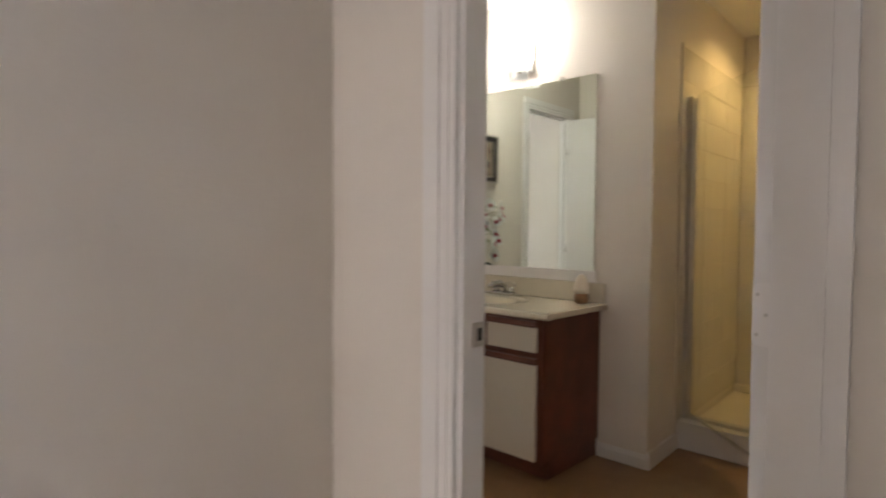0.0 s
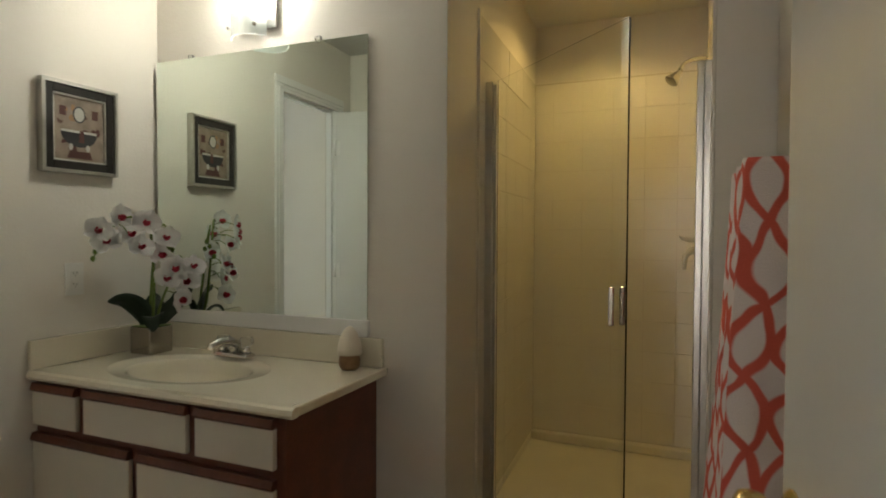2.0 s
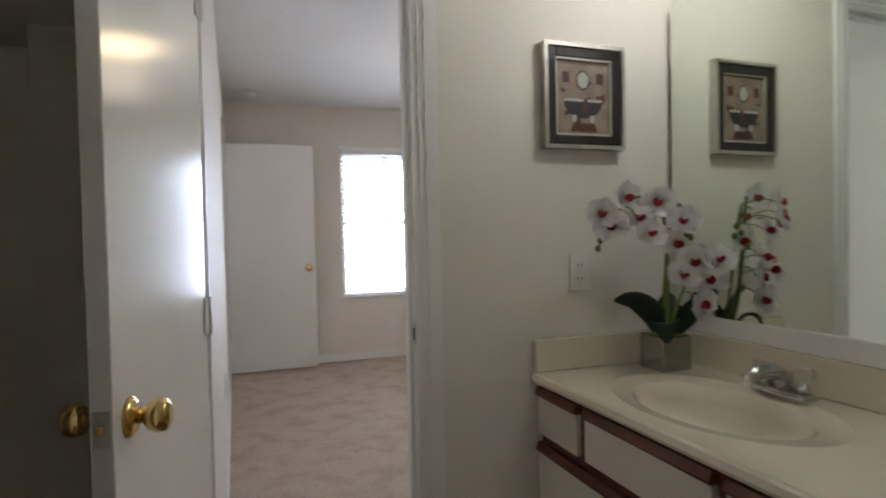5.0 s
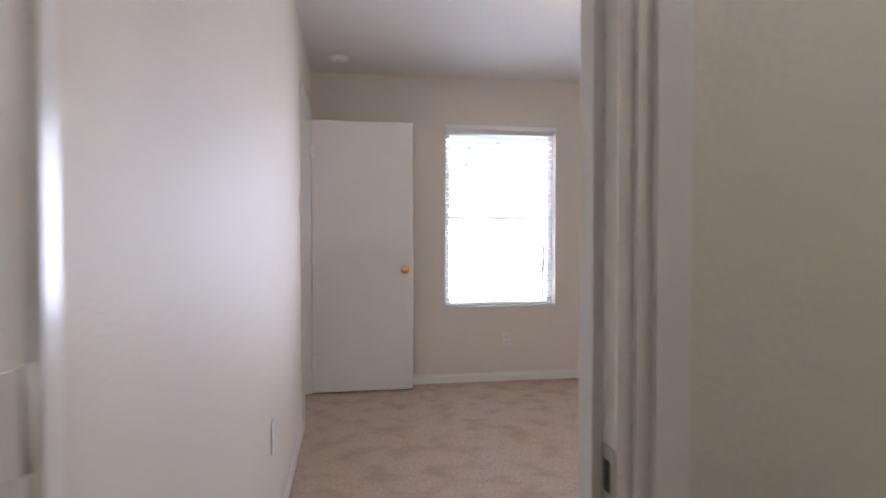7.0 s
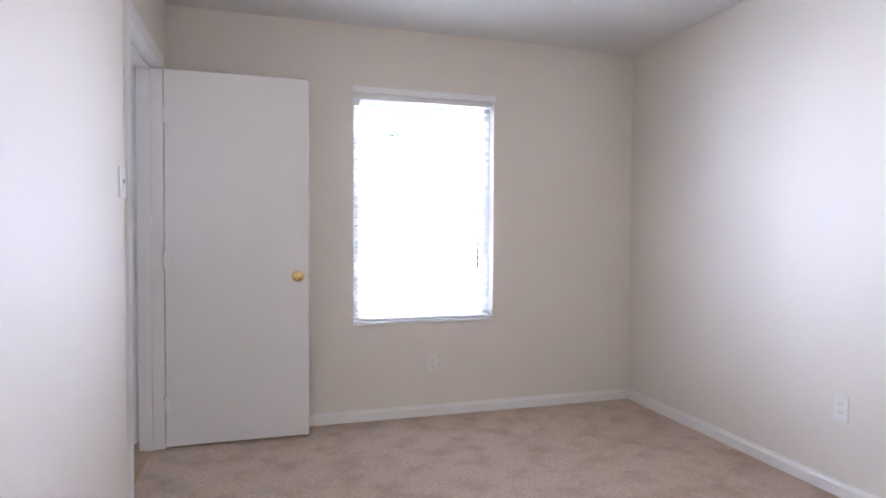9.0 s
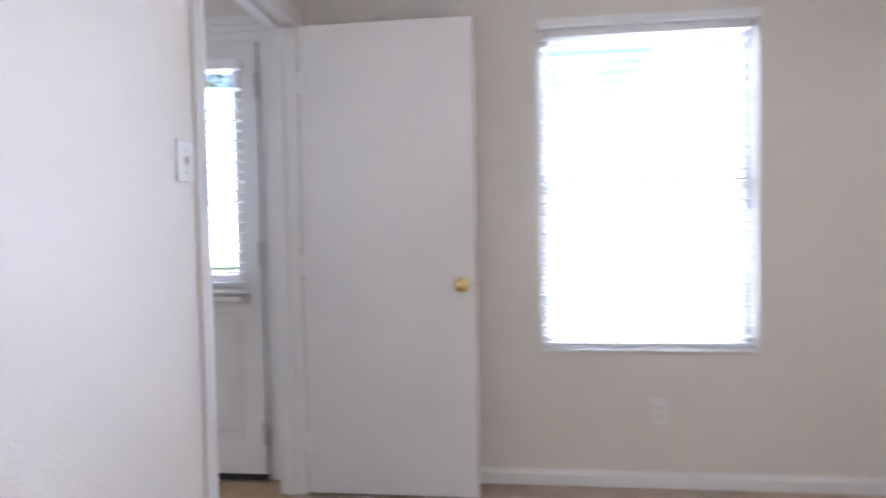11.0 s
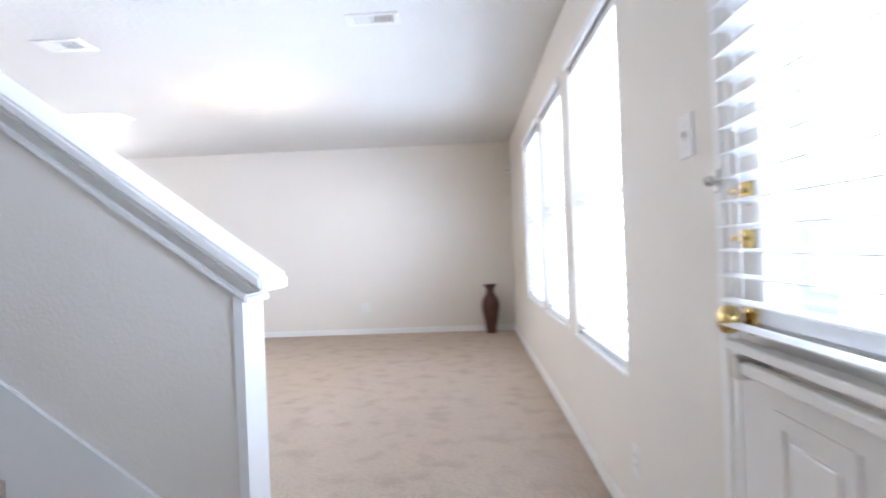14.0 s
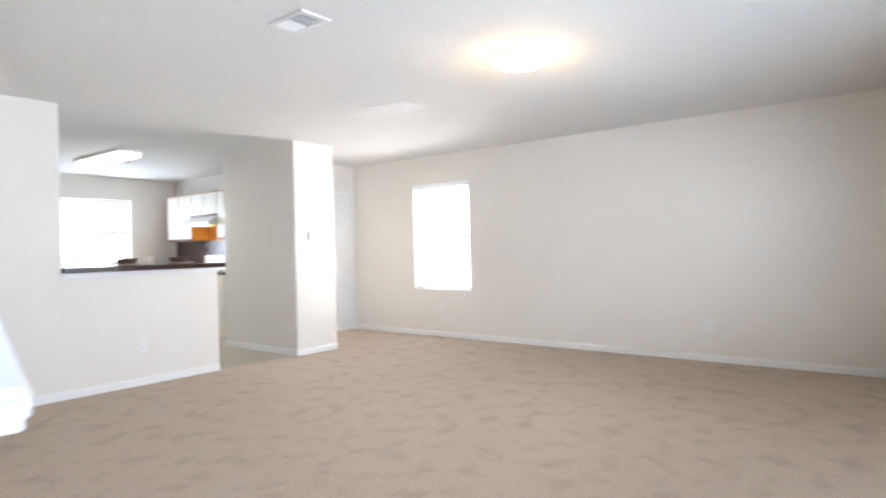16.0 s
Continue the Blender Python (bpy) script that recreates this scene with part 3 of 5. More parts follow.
# front door with half glass
def front_door():
    d = tagged(thing("door_4", "white half-glass front door with two raised panels", "door", (-0.62, -0.055, 0)), kind="structure")
    x0, x1, y0, y1 = -1.045, -0.225, -0.055, -0.011
    gx0, gx1, gz0, gz1 = -0.915, -0.342, 0.965, 1.90
    wpart("slab", boxes((x0, gx0, y0, y1, 0.03, 2.03), (gx1, x1, y0, y1, 0.03, 2.03), (gx0, gx1, y0, y1, 0.03, gz0), (gx0, gx1, y0, y1, gz1, 2.03)), M_DOOR, d)
    g = wpart("glass_frame", boxes((gx0 - 0.03, gx0, y0 - 0.012, y0, gz0 - 0.03, gz1 + 0.03), (gx1, gx1 + 0.03, y0 - 0.012, y0, gz0 - 0.03, gz1 + 0.03), (gx0, gx1, y0 - 0.012, y0, gz0 - 0.03, gz0), (gx0, gx1, y0 - 0.012, y0, gz1, gz1 + 0.03), bevel=0.003), M_DOOR, d)
    p = wpart("pane", boxes((gx0, gx1, -0.035, -0.029, gz0, gz1)), M_PANE, d)
    p.visible_shadow = False
    for a, b in ((-0.915, -0.69), (-0.562, -0.345)):
        lo, hi = 0.205, 0.785
        wpart("panel_moulding", boxes((a, a + 0.028, y0 - 0.007, y0, lo, hi), (b - 0.028, b, y0 - 0.007, y0, lo, hi), (a + 0.028, b - 0.028, y0 - 0.007, y0, lo, lo + 0.028), (a + 0.028, b - 0.028, y0 - 0.007, y0, hi - 0.028, hi)), M_DOOR, d)
        wpart("raised_panel", boxes((a + 0.045, b - 0.045, y0 - 0.006, y0, lo + 0.045, hi - 0.045), bevel=0.005), M_DOOR, d)
    k = knob(d, -0.99 + 0.62, 0.0, 0.94, -1)
    for z in (1.095, 1.185):
        l = wpart("deadbolt", lathe([(0.028, 0), (0.028, -0.008), (0.022, -0.014), (0.008, -0.016)], 20, place=(-0.99, y0, z), axis="y"), M_BRASS, d, "brass deadbolt thumb turn")
        wpart("thumb_turn", boxes((-1.004, -0.976, y0 - 0.032, y0 - 0.016, z - 0.005, z + 0.005), bevel=0.002), M_BRASS, l)
    wpart("door_sweep", boxes((x0, x1, y0 - 0.004, y1, 0.004, 0.03)), M_RUBBER, d, "black rubber sweep")
    for z in (0.22, 1.06, 1.83):
        hb = wpart("hinge", boxes((-0.243, -0.215, y0 - 0.003, y0 + 0.001, z - 0.05, z + 0.05)), M_ALU, d, "steel hinge")
        wpart("pin", lathe([(0.007, z - 0.052), (0.007, z + 0.052)], 10, place=(-0.226, y0 - 0.006, 0)), M_ALU, hb)
    return d


front_door()
db = thing("door_blind_bar", "white hold-down bar with grey end brackets across the door", "blind bar", (-0.58, -0.055, 0.86))
wpart("bar", boxes((-0.945, -0.295, -0.11, -0.087, 0.846, 0.870), bevel=0.005), M_PLASTIC, db)
for x in (-0.94, -0.298):
    wpart("bracket", boxes((x - 0.012, x + 0.012, -0.117, -0.0555, 0.836, 0.880), bevel=0.004), M_ALU, db, "grey metal bracket")
blind(0.70, 1.055, (-0.635, -0.097, 0.882), 0, valance=False, label="white slatted blind hung on the glass of the front door")
# frame of the front door
FX0, FX1 = -1.06, -0.21
structure("trim_front_frame", boxes((FX0 - 0.015, FX0 + 0.012, -0.043, 0.15, 0, 2.075), (FX1 - 0.012, FX1 + 0.05, -0.043, 0.15, 0, 2.075), (FX0 + 0.012, FX1 - 0.012, -0.043, 0.15, 2.04, 2.075)), M_TRIM)
structure("trim_front_casing_left", boxes((-1.165, -1.148, -0.045, -0.001, 0, 2.15), (-1.148, -1.11, -0.053, -0.001, 0, 2.15), (-1.11, -1.076, -0.047, -0.001, 0, 2.15)), M_TRIM)
structure("trim_front_casing_right", boxes((-0.134, -0.1115, -0.049, -0.001, 0, 2.15)), M_TRIM)
structure("trim_front_casing_head", boxes((-1.075, -0.135, -0.047, -0.001, 2.076, 2.11), (-1.075, -0.135, -0.053, -0.001, 2.11, 2.135), (-1.075, -0.135, -0.045, -0.001, 2.135, 2.15)), M_TRIM)
structure("trim_threshold", boxes((FX0 + 0.013, FX1 - 0.013, -0.075, 0.15, -0.002, 0.004), (FX0 + 0.013, FX1 - 0.013, -0.05, -0.015, 0.004, 0.012)), M_ALU)
gl = thing("swing_latch", "small steel swing latch on the door casing", "latch", (-1.13, -0.053, 1.2))
wpart("plate", boxes((-1.142, -1.116, -0.059, -0.0535, 1.195, 1.245), bevel=0.002), M_ALU, gl)
wpart("ball", lathe([(0.003, 0), (0.011, -0.006), (0.012, -0.016), (0.006, -0.024)], 14, place=(-1.129, -0.059, 1.22), axis="y"), M_CHROME, gl)

# back door in the nook
bd = tagged(thing("door_5", "white panelled back door, closed", "door", (-7.08, -6.96, 0)), kind="structure")
wpart("slab", boxes((-7.44, -6.72, -7.0, -6.96, 0.012, 2.03)), M_DOOR, bd)
for lo, hi in ((0.25, 0.85), (1.02, 1.45), (1.56, 1.9)):
    for a in (-7.36, -7.04):
        wpart("raised_panel", boxes((a, a + 0.25, -6.96, -6.953, lo, hi), bevel=0.004), M_DOOR, bd)
knob(bd, 0.30, 0.0, 0.93, 1)
structure("trim_back_door", boxes((-7.46, -7.44, -7.05, -6.93, 0, 2.05), (-6.72, -6.70, -7.05, -6.93, 0, 2.05), (-7.44, -6.72, -7.05, -6.93, 2.03, 2.05)), M_TRIM)


# wall plates
def outlet(place, turn, label="white duplex outlet", kinds=1, switch=False, group="wall plates", wide=0.0):
    """A cover plate on a wall: local x across, -y out of the wall."""
    b = thing("light_switch" if switch else "wall_outlet", label, "switch" if switch else "outlet", place, group, turn)
    w = 0.035 + 0.023 * (kinds - 1) + wide
    part("plate", boxes((-w, w, -0.006, -0.0005, -0.058, 0.058), bevel=0.002), M_PLASTIC, b)
    for k in range(kinds):
        x = (k - (kinds - 1) / 2) * 0.046
        if switch:
            t = part("toggle", boxes((x - 0.005, x + 0.005, -0.017, -0.006, -0.004, 0.014), bevel=0.0015), M_PLASTIC, b)
            part("toggle_slot", boxes((x - 0.007, x + 0.007, -0.0068, -0.0058, -0.013, 0.013)), M_ALU, b)
            for z in (-0.03, 0.03):
                part("screw", lathe([(0.003, -0.006), (0.003, -0.0072)], 8, place=(x, 0, z), axis="y"), M_ALU, b)
        else:
            for z in (-0.02, 0.02):
                s = part("socket", boxes((x - 0.016, x + 0.016, -0.0075, -0.006, z - 0.014, z + 0.014), bevel=0.0007), M_PLASTIC, b)
                part("slot", boxes((x - 0.008, x - 0.006, -0.0079, -0.0074, z - 0.003, z + 0.006), (x + 0.006, x + 0.008, -0.0079, -0.0074, z - 0.003, z + 0.006), (x - 0.002, x + 0.002, -0.0079, -0.0074, z - 0.010, z - 0.007)), M_DARK, s)
    return b


outlet((1.552, 0, 0.34), 0, "white duplex outlet under the bedroom window")
outlet((3.01, -1.62, 0.40), -90, "white duplex outlet on the bedroom side wall")
outlet((0, -2.4, 0.44), 90, "white duplex outlet beside the bathroom doorway wall")
outlet((-2.03, 0, 0.285), 0, "white duplex outlet under the living room windows")
outlet((-7.48, -1.94, 0.353), 90, "white double outlet plate on the long living wall", kinds=2)
outlet((-7.48, -5.30, 0.39), 90, "white duplex outlet under the side window")
outlet((-3.81, -5.885, 0.36), 180, "white duplex outlet on the kitchen half wall")
outlet((1.081, -4.055, 1.083), 0, "white safety outlet above the vanity splash")
outlet((0, -1.078, 1.365), 90, "white single toggle switch beside the bedroom doorway", switch=True, wide=0.009)
outlet((-1.43, 0, 1.37), 0, "white single toggle switch beside the front door", switch=True, wide=0.012)
th = thing("thermostat", "small white wall thermostat", "thermostat", (-5.73, -5.83, 1.36))
wpart("body", boxes((-5.80, -5.67, -5.829, -5.805, 1.31, 1.41), bevel=0.006), M_PLASTIC, th)
wpart("display", boxes((-5.765, -5.715, -5.8048, -5.8035, 1.355, 1.385)), M_LAMINATE, th)
sn = thing("motion_sensor", "small grey alarm sensor high in the corner", "sensor", (-7.45, -0.03, 2.03))
wpart("body", boxes((-7.478, -7.42, -0.06, -0.002, 2.03, 2.12), bevel=0.01), M_PLASTIC, sn)
wpart("lens", boxes((-7.46, -7.4185, -0.0615, -0.02, 2.05, 2.08), bevel=0.004), M_ALU, sn)
sd = thing("smoke_detector", "round white smoke detector on the bedroom ceiling", "smoke detector", (0.22, -0.43, 2.40))
wpart("body", lathe([(0.065, 2.4395), (0.068, 2.425), (0.06, 2.408), (0.03, 2.402)], 28, place=(0.22, -0.43, 0)), M_PLASTIC, sd)
wpart("test_button", lathe([(0.012, 2.404), (0.011, 2.398)], 14, place=(0.24, -0.43, 0)), M_PLASTIC, sd)


def vent(x, y, w, d, label="white louvred ceiling air vent"):
    v = thing("ceiling_vent", label, "vent", (x, y, H), "ceiling vents")
    part("frame", boxes((-w / 2, w / 2, -d / 2, -d / 2 + 0.03, -0.012, -0.001), (-w / 2, w / 2, d / 2 - 0.03, d / 2, -0.012, -0.001), (-w / 2, -w / 2 + 0.03, -d / 2 + 0.03, d / 2 - 0.03, -0.012, -0.001), (w / 2 - 0.03, w / 2, -d / 2 + 0.03, d / 2 - 0.03, -0.012, -0.001)), M_PLASTIC, v)
    part("backing", boxes((-w / 2 + 0.03, w / 2 - 0.03, -d / 2 + 0.03, d / 2 - 0.03, -0.003, -0.0015)), M_ALU, v)
    n = 9
    for k in range(n):
        yy = -d / 2 + 0.04 + k * (d - 0.08) / (n - 1)
        s = part("louvre", boxes((-w / 2 + 0.03, w / 2 - 0.03, -0.009, 0.009, -0.0008, 0.0008)), M_PLASTIC, v)
        s.matrix_local = pose(0, yy, -0.008, 35 if k < n // 2 else -35)


vent(-3.365, -3.03, 0.20, 0.30)
vent(-3.21, -1.09, 0.16, 0.30)
vent(-4.9, -8.6, 0.15, 0.25)


def ceiling_light(x, y, label):
    ld = thing("ceiling_light", label, "lamp", (x, y, 2.33), "flush ceiling lights")
    wpart("base", lathe([(0.205, 2.4395), (0.205, 2.432), (0.19, 2.43)], 32, place=(x, y, 0)), M_PLASTIC, ld)
    wpart("dome", lathe([(0.20, 2.436), (0.196, 2.41), (0.15, 2.38), (0.08, 2.364), (0.01, 2.36)], 32, place=(x, y, 0)), M_GLOW_DOME, ld, "glowing frosted dome")


ceiling_light(-4.70, -2.41, "lit round flush ceiling light with warm dome")
ceiling_light(1.5, -1.92, "lit round flush bedroom ceiling light, warm dome")

# vase
vs = thing("floor_vase", "tall dark bronze-brown floor vase with flared rim", "vase", (-7.24, -0.32, 0))
part("body", lathe([(0.055, 0), (0.062, 0.01), (0.066, 0.04), (0.08, 0.13), (0.1, 0.24), (0.112, 0.32), (0.110, 0.38), (0.088, 0.44), (0.058, 0.49), (0.047, 0.52), (0.05, 0.555), (0.068, 0.59), (0.082, 0.61), (0.078, 0.613), (0.06, 0.59), (0.04, 0.555), (0.036, 0.52)], 36), M_VASE, vs)
part("rim", lathe([(0.076, 0.606), (0.083, 0.608), (0.084, 0.615), (0.077, 0.617)], 36), M_VASE, vs)

# the stairs
st = thing("staircase", "carpeted stairs rising behind the low wall", "stairs", (-0.76, -1.3, 0))
st["kind"] = "structure"
for k in range(13):
    y = -1.28 - k * 0.265
    bm = boxes((-1.319, -0.1105 if k < 10 else -0.25, y - 0.265, y, 0 if k < 10 else 0.188 * (k + 1) - 0.22, 0.188 * (k + 1) - 0.003))
    bmesh.ops.bevel(bm, geom=[e for e in bm.edges if all(abs(v.co.z - (0.188 * (k + 1) - 0.003)) < 1e-4 and abs(v.co.y - y) < 1e-4 for v in e.verts)], offset=0.018, segments=3, affect="EDGES")
    wpart("step", bm, M_CARPET, st)
sk = prism([(-1.21, 0.0), (-1.21, 0.335), (-1.205 - 3.0, 0.335 + 3.0 * SL), (-1.205 - 3.0, 3.0 * SL - 0.1), (-1.4, 0.0)], -1.3188, -1.304, axis="x")
structure("trim_stair_skirt", sk, M_TRIM)
structure("trim_stair_end", boxes((-1.462, -1.312, -1.199, -1.175, 0, 1.0)), M_TRIM)


def sloped_cap():
    """The sloped cap of the stair wall: a rounded board over a flared crown and a thin bead, carried round the front end."""
    length = (H - 1.0) / SL * 0.985
    c = -1.388
    for name, lo, hi, w0, w1, f0, f1, r in (("trim_stair_cap", 0.050, 0.094, 0.110, 0.110, 0.088, 0.088, 0.009), ("trim_stair_crown", 0.010, 0.050, 0.082, 0.102, 0.034, 0.078, 0.004), ("trim_stair_bead", -0.014, 0.010, 0.086, 0.086, 0.040, 0.040, 0.005)):
        bm = bmesh.new()
        y1 = -1.2 - length
        a = []
        for back in (False, True):
            for s in (-1, 1):
                for d, w, f in ((lo, w0, f0), (hi, w1, f1)):
                    y = y1 if back else -1.2 + f
                    a.append(bm.verts.new((c + s * w, y, 1.015 + SL * (-1.2 - y) + d)))
        for f in ((0, 1, 3, 2), (4, 6, 7, 5), (0, 4, 5, 1), (2, 3, 7, 6), (0, 2, 6, 4), (1, 5, 7, 3)):
            bm.faces.new([a[i] for i in f])
        bmesh.ops.recalc_face_normals(bm, faces=list(bm.faces))
        bmesh.ops.bevel(bm, geom=list(bm.edges), offset=r, segments=3, affect="EDGES")
        structure(name, bm, M_TRIM)


sloped_cap()

# bathroom: vanity
VB = -4.057
vc = thing("vanity_cabinet", "cherry-framed vanity cabinet with cream laminate fronts", "cabinet", (1.19, -4.58, 0))
wpart("body", boxes((0.945, 1.448, -5.10, VB, 0.09, 0.60), (0.945, 0.965, -5.10, VB, 0.60, 0.754), (0.965, 1.448, -5.10, -5.082, 0.60, 0.754)), M_WOOD, vc)
wpart("toe_kick", boxes((1.01, 1.448, -5.09, VB, 0.0, 0.09)), M_WOOD, vc)


def front(name, y0, y1, z0, z1):
    f = wpart(name, boxes((0.927, 0.944, y0, y1, z0, z1 - 0.028), bevel=0.002), M_LAMINATE, vc, "cream laminate front")
    bm = prism([(0.944, z1 - 0.0275), (0.922, z1 - 0.0275), (0.918, z1 - 0.02), (0.926, z1), (0.944, z1)], y0, y1, axis="y")
    wpart("finger_pull", bm, M_WOOD, f, "cherry wood pull rail")


for y0, y1 in ((-4.275, -4.06), (-4.752, -4.312), (-5.07, -4.787)):
    front("drawer_front", y0, y1, 0.600, 0.742)
for y0, y1 in ((-4.515, -4.06), (-5.07, -4.55)):
    front("door", y0, y1, 0.10, 0.572)


def counter_top():
    t = thing("washbasin_counter", "cream cultured-marble vanity top with oval basin", "countertop", (1.18, -4.58, 0.755))
    x0, x1, y0, y1, z = 0.909, 1.449, -5.145, VB, 0.785
    cx, cy, rx, ry, n = 1.165, -4.52, 0.155, 0.235, 64
    bm = bmesh.new()
    outer, rings = [], []
    for k in range(n):
        a = 2 * math.pi * k / n
        c, s = math.cos(a), math.sin(a)
        f = min((x1 - 0.012 - cx) / c if c > 1e-6 else ((x0 + 0.012 - cx) / c if c < -1e-6 else 9), (y1 - cy) / s if s > 1e-6 else ((y0 + 0.012 - cy) / s if s < -1e-6 else 9))
        outer.append(bm.verts.new((cx + c * f, cy + s * f, z)))
    for sc, dz in ((1.32, 0.0), (1.28, -0.005), (1.06, -0.006), (1.0, -0.012), (0.93, -0.05), (0.78, -0.10), (0.5, -0.125), (0.12, -0.13)):
        rings.append([bm.verts.new((cx + rx * sc * math.cos(2 * math.pi * k / n), cy + ry * sc * math.sin(2 * math.pi * k / n), z + dz)) for k in range(n)])
    for a, b in zip([outer] + rings, rings):
        for k in range(n):
            bm.faces.new((a[k], a[(k + 1) % n], b[(k + 1) % n], b[k])).smooth = a is not outer
    bm.faces.new(rings[-1])
    bmesh.ops.recalc_face_normals(bm, faces=list(bm.faces))
    wpart("basin_top", bm, M_COUNTER, t)
    rim = prism([(x0, 0.765), (x0 + 0.004, 0.779), (x0 + 0.016, 0.7851), (x0 + 0.03, 0.7851), (x0 + 0.03, 0.756), (x0 + 0.004, 0.756)], y0, y1, axis="y")
    wpart("front_edge", rim, M_COUNTER, t)
    wpart("side_edge", boxes((x0 + 0.03, x1, y0, y0 + 0.022, 0.756, 0.7853), bevel=0.006), M_COUNTER, t)
    wpart("back_splash", boxes((1.428, 1.449, -5.13, VB, 0.785, 0.886), bevel=0.004), M_COUNTER, t)
    wpart("side_splash", boxes((0.915, 1.4275, VB - 0.02, VB + 0.0, 0.785, 0.886), bevel=0.004), M_COUNTER, t)
    wpart("drain", lathe([(0.024, 0.6565), (0.024, 0.659), (0.018, 0.661)], 20, place=(cx, cy, 0)), M_CHROME, t, "chrome basin drain")


counter_top()
fc = thing("basin_faucet", "chrome two-handle faucet with clear acrylic knobs", "faucet", (1.36, -4.54, 0.785))
part("base", boxes((-0.026, 0.026, -0.08, 0.08, 0.0005, 0.02), bevel=0.008, segments=3), M_CHROME, fc)
part("spout", tube([(0.005, 0, 0.018), (0.0, 0, 0.045), (-0.03, 0, 0.066), (-0.075, 0, 0.068), (-0.11, 0, 0.058), (-0.116, 0, 0.046)], [0.026, 0.025, 0.021, 0.018, 0.016, 0.014], 16), M_CHROME, fc)
for y in (-0.055, 0.055):
    h_ = part("handle_stem", lathe([(0.018, 0.02), (0.013, 0.035), (0.01, 0.045)], 16, place=(0.005, y, 0)), M_CHROME, fc)
    part("handle", lathe([(0.012, 0.045), (0.024, 0.052), (0.026, 0.065), (0.022, 0.078), (0.008, 0.082)], 8, place=(0.005, y, 0)), M_ACRYLIC, h_, "clear acrylic knob")
dz = thing("oil_lamp", "small tan ceramic night lamp with cream slanted shade", "lamp", (1.375, -5.035, 0.785))
part("base", lathe([(0.028, 0.0005), (0.036, 0.012), (0.038, 0.03), (0.033, 0.048), (0.022, 0.056)], 24), M_TAN, dz)
part("shade", lathe([(0.042, 0.052), (0.041, 0.075), (0.036, 0.10), (0.027, 0.125), (0.016, 0.14), (0.006, 0.148)], 24), M_CERAMIC, dz)

mr = thing("wall_mirror", "large frameless wall mirror above the vanity", "mirror", (1.449, -4.57, 0.945))
mg_ = part("glass", boxes((-0.003, 0.003, -0.4935, 0.4935, 0.003, 1.01)), M_MIRROR, mr)
mg_.matrix_local = pose(-0.0125, -0.002, -0.005, 0, 0, 0.9)
wpart("ledge", boxes((1.430, 1.4495, -5.075, -4.062, 0.887, 0.946), bevel=0.004), M_TRIM, mr, "white painted ledge")
for y, z in ((-4.25, 1.955), (-4.86, 1.955)):
    wpart("clip", boxes((1.436, 1.449, y - 0.012, y + 0.012, z - 0.012, z + 0.012), bevel=0.003), M_ACRYLIC, mr, "clear plastic clip")

vl = thing("vanity_light", "lit vanity light with curved frosted glass shade", "lamp", (1.449, -4.6, 2.0))
wpart("back_plate", boxes((1.43, 1.449, -4.68, -4.52, 2.02, 2.19), bevel=0.005), M_CHROME, vl)
wpart("arm", tube([(1.44, -4.6, 2.05), (1.39, -4.6, 2.04), (1.345, -4.6, 2.05)], 0.008, 10), M_CHROME, vl)
M_FROST = glassy("frosted_shade", (0.88, 0.95, 0.95), 0.35)
bm = bmesh.new()
cols = []
for k in range(9):
    u = k / 8
    x = 1.315 + 0.05 * (2 * u - 1) ** 2
    cols.append([bm.verts.new((x + dx, -4.685 + 0.16 * u, z)) for z in (1.968, 2.035, 2.2) for dx in (0, 0.007)])
for a, b in zip(cols, cols[1:]):
    for i, j in ((0, 2), (2, 4), (5, 3), (3, 1), (1, 0), (4, 5)):
        bm.faces.new((a[i], b[i], b[j], a[j]))
bm.faces.new([cols[0][i] for i in (0, 2, 4, 5, 3, 1)])
bm.faces.new([cols[-1][i] for i in (1, 3, 5, 4, 2, 0)])
bmesh.ops.recalc_face_normals(bm, faces=list(bm.faces))
shade = wpart("shade", bm, M_FROST, vl, "frosted glass shade")
shade.visible_shadow = False
wpart("bulb", lathe([(0.012, 2.09), (0.03, 2.115), (0.034, 2.15), (0.028, 2.18), (0.008, 2.20)], 20, place=(1.375, -4.6, 0)), M_GLOW_VANITY, vl, "glowing bulb")
for y in (-4.665, -4.545):
    wpart("screw_cap", lathe([(0.007, 0.0), (0.007, -0.008), (0.003, -0.011)], 12, place=(1.333, y, 2.0), axis="x"), M_CHROME, vl)

# framed bathtub picture
pf = thing("framed_picture", "black and silver framed print of a clawfoot bathtub", "picture", (1.097, -4.051, 1.46))
x0, x1, z0, z1, yw = 0.955, 1.24, 1.463, 1.783, -4.0565
wpart("frame", boxes((x0, x0 + 0.012, yw - 0.03, yw, z0, z1), (x1 - 0.012, x1, yw - 0.03, yw, z0, z1), (x0 + 0.012, x1 - 0.012, yw - 0.03, yw, z0, z0 + 0.012), (x0 + 0.012, x1 - 0.012, yw - 0.03, yw, z1 - 0.012, z1)), M_SILVER, pf, "silver outer frame")
a, b, c, d = x0 + 0.0122, x1 - 0.0122, z0 + 0.0122, z1 - 0.0122
wpart("inner_frame", boxes((a, a + 0.03, yw - 0.024, yw, c, d), (b - 0.03, b, yw - 0.024, yw, c, d), (a + 0.03, b - 0.03, yw - 0.024, yw, c, c + 0.03), (a + 0.03, b - 0.03, yw - 0.024, yw, d - 0.03, d), bevel=0.003), M_BLACK, pf, "black inner frame")
a, b, c, d = a + 0.0302, b - 0.0302, c + 0.0302, d - 0.0302
